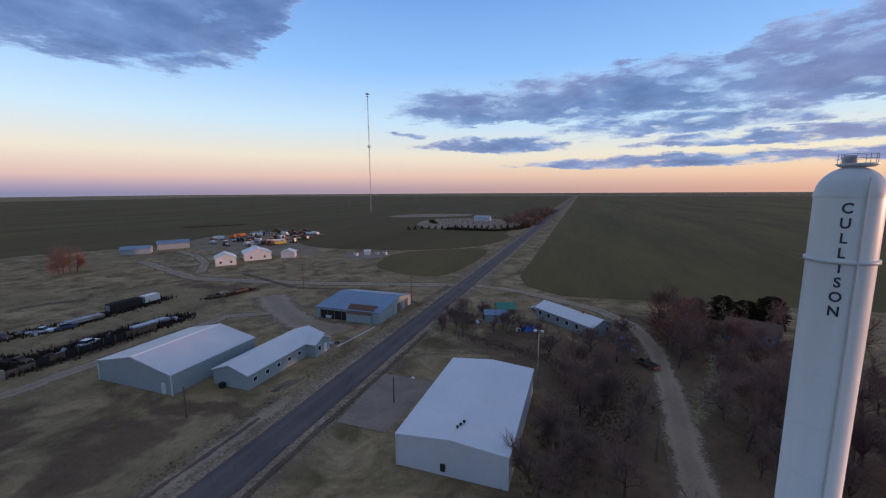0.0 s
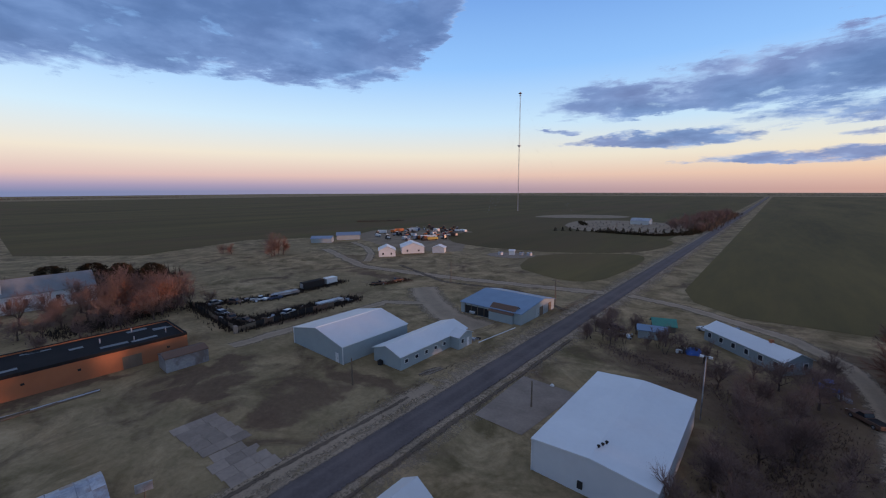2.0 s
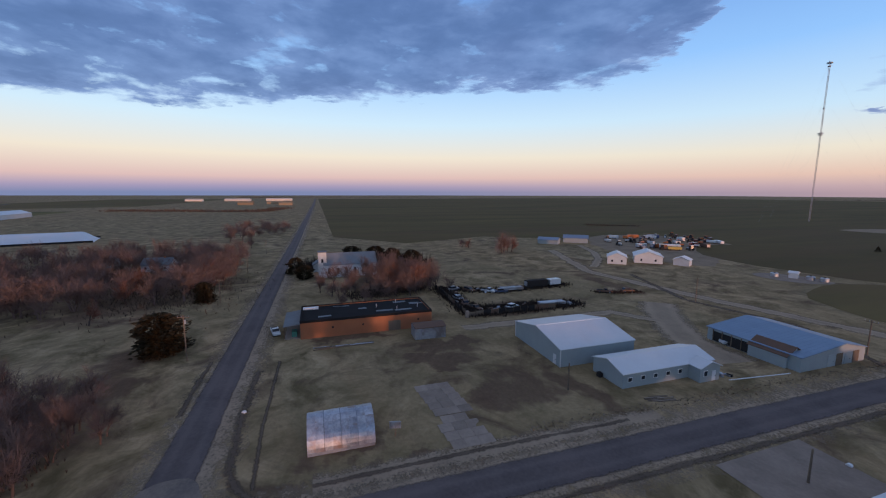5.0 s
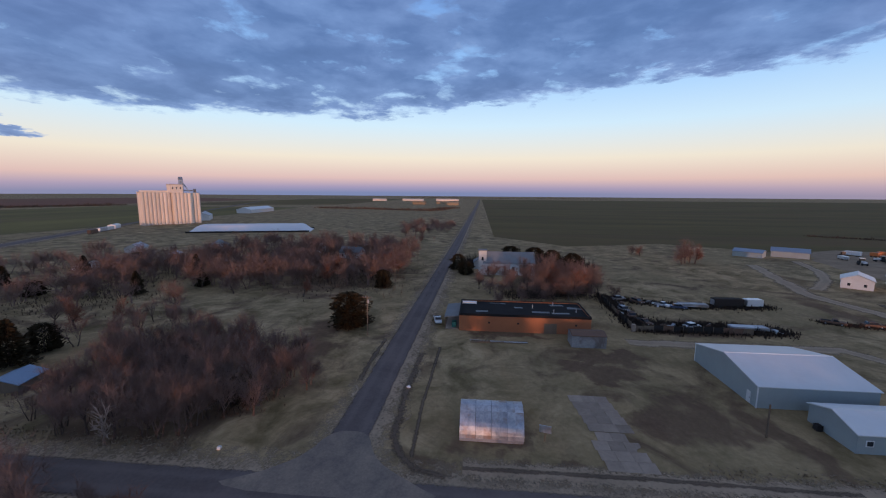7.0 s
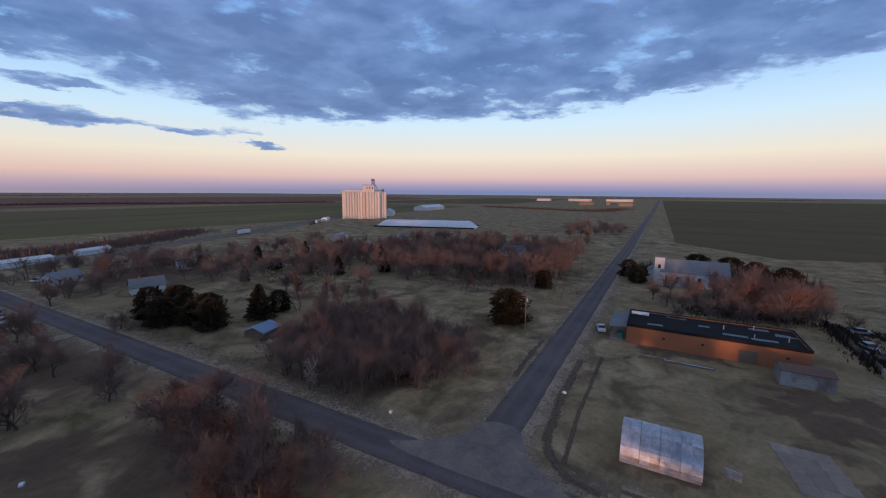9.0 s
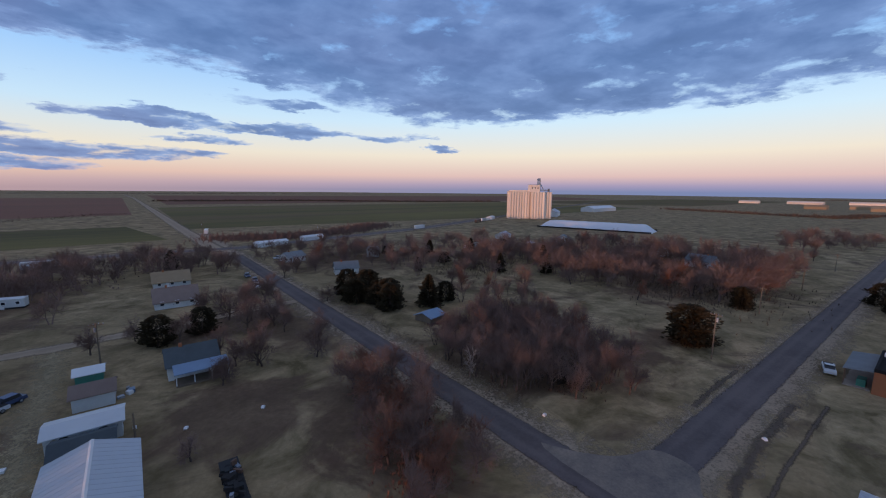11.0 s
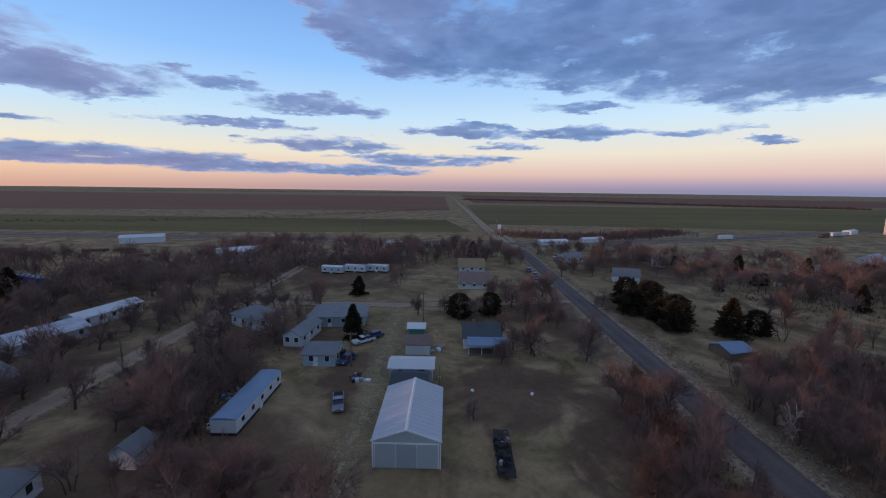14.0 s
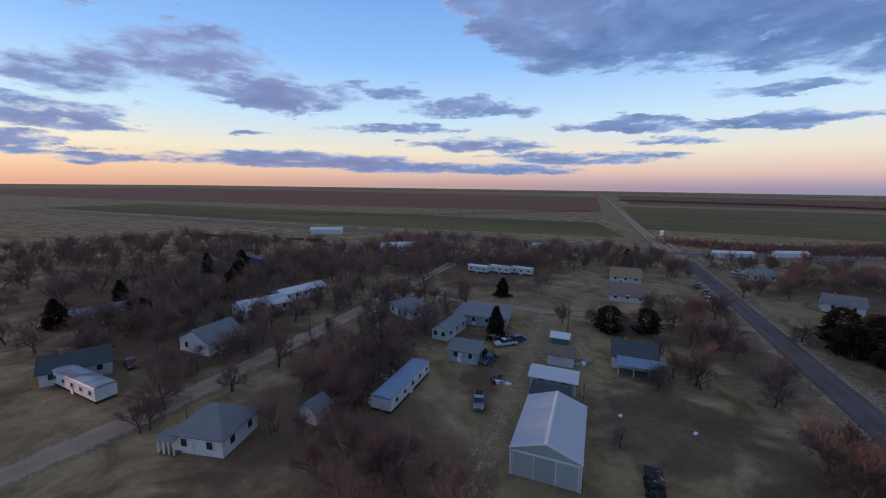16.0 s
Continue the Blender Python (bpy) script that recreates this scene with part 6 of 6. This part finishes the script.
box_van(-131.2, 79, 92, 9, 2.9, M_DARK, "old dark bus body in the scrap yard")
box_van(-131.6, 87, 95, 5.0, 2.8, M_CAR_WHITE, "white box van parked in the yard")
box_van(-128.6, 67.2, 85, 8.5, 1.6, M_GALV, "long grey flatbed trailer with pipes")
box_van(-107.4, 70.5, 88, 9.0, 1.5, M_GALV, "long silver irrigation trailer in weeds")
for x, y, rz, p, pk, lab in ((-129.8, 58.4, 40, M_CAR_WHITE, True, "white scrapped pickup in the yard"), (-127.5, 62.5, 80, M_CAR_BLUE, False, "dark scrapped car in the yard"), (-133, 52, 30, M_RUST, False, "rusty scrapped car among weeds"), (-136, 47, 100, M_GALV, False, "grey scrapped car by the fence"), (-108.6, 57, 110, M_CAR_WHITE, False, "pale scrapped car in the weeds"), (-111, 45.5, 20, M_RUST, True, "rusty scrapped pickup in the corner"), (-117, 44.5, 170, M_RUST, False, "rusty car hulk by the fence"), (-123, 44.2, 10, M_GALV, False, "grey car hulk by the fence"),
                            (-116.5, 98.5, 60, M_RUST, True, "rusted truck hulk in the grass"), (-114.6, 107, 80, M_RUST, False, "rusted machine hulk in the grass"), (-66.5, 72.5, 95, M_CAR_BLUE, False, "dark car behind the grey shed"), (-66, 93, 70, M_CAR_WHITE, False, "pale car beside the barn"),
                            (-30.5, 104, 20, M_RUST, False, "rusty car among garden clutter"), (-12, 117, 150, M_CAR_WHITE, False, "white car behind the long house"), (-6, 119.5, 130, M_CAR_BLUE, True, "dark pickup behind the long house"), (12.5, 86, 130, M_RUST, True, "dark rusty truck beside the track"),
                            (14.5, -32.5, 88, M_CAR_BLUE, True, "grey pickup beside the metal building"), (24, -78.5, 10, M_CAR_RED, False, "red car behind the grey shed"), (-56, -206, 20, M_CAR_WHITE, False, "white car in a garden"), (-10, -150, 5, M_CAR_WHITE, False, "white car near a brown roof"), (-160, -181, 30, M_CAR_WHITE, False, "white car beside a far house")):
    car("scrap_car" if "scrap" in lab or "rust" in lab or "hulk" in lab else "parked_car", lab, x, y, rz, p, pk)


def machine(x, y, rz, paint, big, label):
    """A farm machine: hood, cab, two large and two small wheels."""
    t = thing("farm_machine", label, "tractor", x, y, 0, rz, "machines in the farmyard")
    s = big
    part("hood", G().extrude([(-0.4 * s, 0.8 * s), (2.0 * s, 0.8 * s), (2.0 * s, 1.5 * s), (-0.4 * s, 1.75 * s)], "y", -0.5 * s, 0.5 * s), paint, t)
    part("cab", G().extrude([(-1.7 * s, 1.0 * s), (-0.3 * s, 1.0 * s), (-0.5 * s, 2.7 * s), (-1.6 * s, 2.7 * s)], "y", -0.7 * s, 0.7 * s), M_GLASS, t)
    part("cab_roof", G().box(-1.05 * s, 0, 2.7 * s, 1.5 * s, 1.6 * s, 0.15 * s), paint, t)
    for sy in (-1, 1):
        part("rear_wheel", G().tube((-1.1 * s, sy * 0.75 * s, 0.85 * s), (-1.1 * s, sy * 1.2 * s, 0.85 * s), 0.85 * s, 0.85 * s, 14, True), M_BLACK, t)
        part("front_wheel", G().tube((1.4 * s, sy * 0.6 * s, 0.5 * s), (1.4 * s, sy * 0.95 * s, 0.5 * s), 0.5 * s, 0.5 * s, 12, True), M_BLACK, t)


r2 = random.Random(3)
for i in range(58):
    u, v = r2.random(), r2.random()
    x, y = -258 + 66 * u + r2.uniform(-4, 4), 205 + 85 * v - 18 * u
    c, word = r2.choice(((M_ORANGE, "orange"), (M_ORANGE, "orange"), (M_YELLOW, "yellow"), (M_CAR_WHITE, "white"), (M_CAR_RED, "red"), (M_RUST, "rusty"), (M_CAR_BLUE, "dark blue"), (M_CAR_WHITE, "white")))
    if r2.random() < 0.7:
        machine(x, y, r2.uniform(0, 360), c, r2.uniform(0.8, 1.35), "%s farm machine parked in the yard" % word)
    else:
        box_van(x, y, r2.uniform(0, 180), r2.uniform(4, 9), r2.uniform(2.2, 3.2), c, "%s trailer parked in the farmyard" % word)
box_van(-197, 216, 50, 12, 3.2, M_CAR_WHITE, "long white trailer beside the farm machines")
# tank site
ts = thing("pump_house", "small white pump house with pipes", "pump house", -113, 193, 0, 20)
part("body", G().box(0, 0, 0, 3, 2.6, 2.3), M_WHITE_WALL, ts)
part("roof", G().extrude([(-1.6, 2.3), (1.6, 2.3), (0, 3.1)], "x", -1.8, 1.8), M_WHITE_METAL, ts)
for i, (x, y) in enumerate(((-108, 195), (-104, 196.5), (-118, 189))):
    tk = thing("steel_tank", "low grey steel tank on the pad", "tank", x, y, 0)
    part("shell", G().lathe([(1.5, 0), (1.5, 1.4), (1.3, 1.6), (0, 1.75)], 18), M_GALV, tk)
    part("lid", G().lathe([(0.4, 1.7), (0.4, 1.95), (0, 2.0)], 10), M_DARK, tk)
# gravestones
gs = thing("gravestone", "small pale gravestone in dry grass", "gravestone", -120, 380, 0, group="gravestones")
part("stone", G().extrude([(-0.6, 0.25), (0.6, 0.25), (0.6, 1.2), (0.3, 1.5), (-0.3, 1.5), (-0.6, 1.2)], "y", -0.15, 0.15), M_CONCRETE, gs)
part("base", G().box(0, 0, 0, 1.6, 0.6, 0.25), M_CONCRETE, gs)
for i in range(70):
    copy_thing(gs, pose(-150 + 10.5 * (i % 9) + r2.uniform(-2, 2), 362 + 12 * (i // 9) + (i % 9) * 1.5 + r2.uniform(-2, 2), 0, 0, 0, r2.uniform(-8, 8)))

# scattered small things
sg = thing("leaning_sign", "pale leaning sign board on a post", "sign", -54.6, 9.6, 0, 70)
part("post", G().tube((0, 0, -0.1), (0.1, 0, 1.6), 0.07, 0.06, 8, True), M_WOOD, sg)
part("board", G().box(0.05, 0, 1.3, 1.7, 0.12, 1.1, 6), M_GALV, sg)
lt = thing("pipe_stack", "long pale pipes lying in the grass", "pipes", -92.6, 5, 0)
for i in range(5):
    part("pipe", G().tube((rnd.uniform(-0.8, 0.8), -6.5 + rnd.uniform(-1, 1), 0.12), (rnd.uniform(-0.8, 0.8), 6 + rnd.uniform(-1, 1), 0.12), 0.12, 0.12, 8, True), M_GALV if i % 2 else M_WOOD, lt)
lb = thing("lumber_pile", "pale lumber boards beside the long house", "lumber", -51.2, 56, 0, 78)
for i in range(9):
    part("board", G().box(rnd.uniform(-1.5, 1.5), -0.8 + i * 0.2, 0.02 + 0.05 * (i % 3), rnd.uniform(3, 5), 0.18, 0.06, rnd.uniform(-6, 6)), M_CONCRETE if i % 2 else M_WOOD, lb)
pl = thing("white_pipe", "white pipe lying along the grass", "pipe")
part("pipe", G().tube((-52.6, 74.4, 0.12), (-51.0, 89.0, 0.12), 0.11, 0.11, 8, True), M_TRIM, pl)
for x, y in ((-68.2, -12.8), (-48.2, -35.9), (-30.0, 65.8), (-3.4, -65.6), (-13.8, -64.9), (2.5, -70.3)):
    st = thing("white_stone", "small white painted stone in the grass", "stone", x, y, 0, rnd.uniform(0, 90))
    part("block", G().extrude([(-0.3, 0), (0.3, 0), (0.34, 0.2), (0.15, 0.38), (-0.2, 0.36), (-0.33, 0.18)], "y", -0.22, 0.22), M_TRIM, st)
# loaded junk trailer
jt = thing("junk_trailer", "dark trailer heaped with scrap metal", "trailer", -6.6, -48.6, 0, 88)
part("deck", G().box(0, 0, 0.6, 9.5, 2.2, 0.2), M_BLACK, jt)
for sx in (-2.5, -1.4, 3.4):
    for sy in (-1, 1):
        part("wheel", G().tube((sx, sy * 0.9, 0.42), (sx, sy * 1.15, 0.42), 0.42, 0.42, 12, True), M_BLACK, jt)
for i in range(26):
    part("scrap_piece", G().box(rnd.uniform(-4.3, 4.3), rnd.uniform(-0.8, 0.8), 0.8 + rnd.uniform(0, 0.5), rnd.uniform(0.3, 1.5), rnd.uniform(0.2, 0.8), rnd.uniform(0.2, 0.7), rnd.uniform(0, 180)), rnd.choice((M_BLACK, M_DARK, M_RUST, M_DARK, M_BLACK, M_GALV_DARK)), jt)
# heap of parts in the yard
for x, y, n in ((17.6, -69, 12), (28, -79, 6), (37.5, -62, 14), (-27, 101, 14), (-14, 99, 10), (9.5, 94, 12), (34.8, -55, 8), (3.4, -84, 5), (-54.5, 76, 5)):
    hp = thing("scrap_heap", "small heap of scrap and household clutter", "scrap heap", x, y, 0, rnd.uniform(0, 90))
    for i in range(n):
        part("piece", G().box(rnd.uniform(-1.6, 1.6), rnd.uniform(-1.6, 1.6), 0, rnd.uniform(0.3, 1.2), rnd.uniform(0.3, 0.9), rnd.uniform(0.2, 0.9), rnd.uniform(0, 180)), rnd.choice((M_RUST, M_DARK, M_GALV, M_TRIM, M_WOOD, M_BLUE_ROOF)), hp)
for x, y, lab in ((-12.2, 99.5, "blue plastic tarp over a heap"), (8.8, 97.5, "bright blue tarp over a vehicle")):
    bt = thing("blue_tarp", lab, "tarp", x, y, 0, 20)
    g = G()
    for i in range(9):
        for j in range(7):
            u, v = i / 4 - 1, j / 3 - 1
            g.v.append((u * 1.7, v * 1.3, max(0.0, 1.5 * (1 - max(abs(u), abs(v)) ** 3)) + 0.15 * noise.noise(Vector((u * 3, v * 3, x)))))
    g.f = [(i * 7 + j, (i + 1) * 7 + j, (i + 1) * 7 + j + 1, i * 7 + j + 1) for i in range(8) for j in range(6)]
    part("sheet", g, M_BLUE, bt, smooth=True)
gt = gable("green_tent", "small green gabled canopy in a yard", -21, 112, 5, 4, 1.8, 3.0, M_WOOD, M_GREEN_P, 20, "canopy")
# porches
for x, y, rz, lx, ly, mat, lab in ((-7.6, -82.4, 0, 8.4, 3.6, M_BLUE_ROOF, "open porch with a blue metal roof"), (76.5, -60.5, 90, 7.5, 2.6, M_SHINGLE_GREY, "white front porch with square posts"), (54.2, -32.0, 12, 2.6, 1.8, M_SHINGLE_GREY, "small white entry porch")):
    p_ = thing("house_porch", lab, "porch", x, y, 0, rz)
    part("roof", G().extrude([(-ly / 2 - 0.2, 2.75), (ly / 2 + 0.2, 2.35), (ly / 2 + 0.2, 2.47), (-ly / 2 - 0.2, 2.87)], "x", -lx / 2 - 0.2, lx / 2 + 0.2), mat, p_)
    part("deck", G().box(0, 0, 0, lx, ly, 0.3), M_WOOD, p_)
    for i in range(4):
        part("post", G().box(-lx / 2 + 0.1 + i * (lx - 0.2) / 3, ly / 2 - 0.1, 0.3, 0.15, 0.15, 2.1), M_TRIM, p_)
# scrap yard by the highway
for i in range(10):
    box_van(150 + 13 * i + rnd.uniform(-4, 4), -196 - rnd.uniform(-12, 14), rnd.uniform(0, 30), rnd.uniform(8, 14), 1.6, rnd.choice((M_RUST, M_RUST, M_GALV, M_DARK)), "rusty trailer in a far storage yard")
for i in range(5):
    sl = thing("dark_tank", "dark upright storage tank", "tank", 139 + i * 2.9, -129 - i * 1.1, 0)
    part("shell", G().lathe([(1.35, 0), (1.35, 3.6), (1.2, 3.85), (0, 4.0)], 18), M_CAR_BLUE, sl)
    part("hatch", G().lathe([(0.3, 3.9), (0.3, 4.15), (0, 4.2)], 10), M_DARK, sl)
# trucks on the highway verge and by the elevator
for x, y, rz, c in ((-205, -296, 20, M_CAR_WHITE), (-330, -335, 25, M_CAR_WHITE), (-300, -320, 25, M_RUST), (-318, -330, 25, M_GALV), (-44, -352, 80, M_CAR_WHITE), (32, -236, 4, M_CAR_WHITE)):
    box_van(x, y, rz, 13, 3.6, c, "semi trailer parked near the highway")
for i in range(16):
    jx, jy = rnd.choice(((-137, 45), (-128, 44), (-116, 44), (-109, 50), (-109, 62), (-108, 74), (-132, 56), (-129, 66)))
    jp = thing("scrap_part", "pale scrap metal part lying in weeds", "scrap", jx + rnd.uniform(-2.5, 2.5), jy + rnd.uniform(-2.5, 2.5), 0, rnd.uniform(0, 180))
    part("panel", G().extrude([(-rnd.uniform(0.5, 1.6), 0), (rnd.uniform(0.5, 1.6), 0), (0.6, rnd.uniform(0.5, 1.3)), (-0.5, rnd.uniform(0.5, 1.3))], "y", -0.4, 0.4), rnd.choice((M_GALV, M_TRIM, M_GALV_DARK, M_RUST)), jp)
    part("pipe", G().tube((-1.5, 0.6, 0.2), (1.8, 0.7, 0.7), 0.08, 0.08, 6, True), M_GALV, jp)
ws = gable("white_shed", "small white shed with a pale roof beside the road", -29.4, 26.4, 5.6, 4.4, 2.6, 3.9, M_WHITE_WALL, M_WHITE_METAL, 90, "shed", 0.2)
door(ws, -3.0, 0.5, 0.9, 2.0, -1, 0)
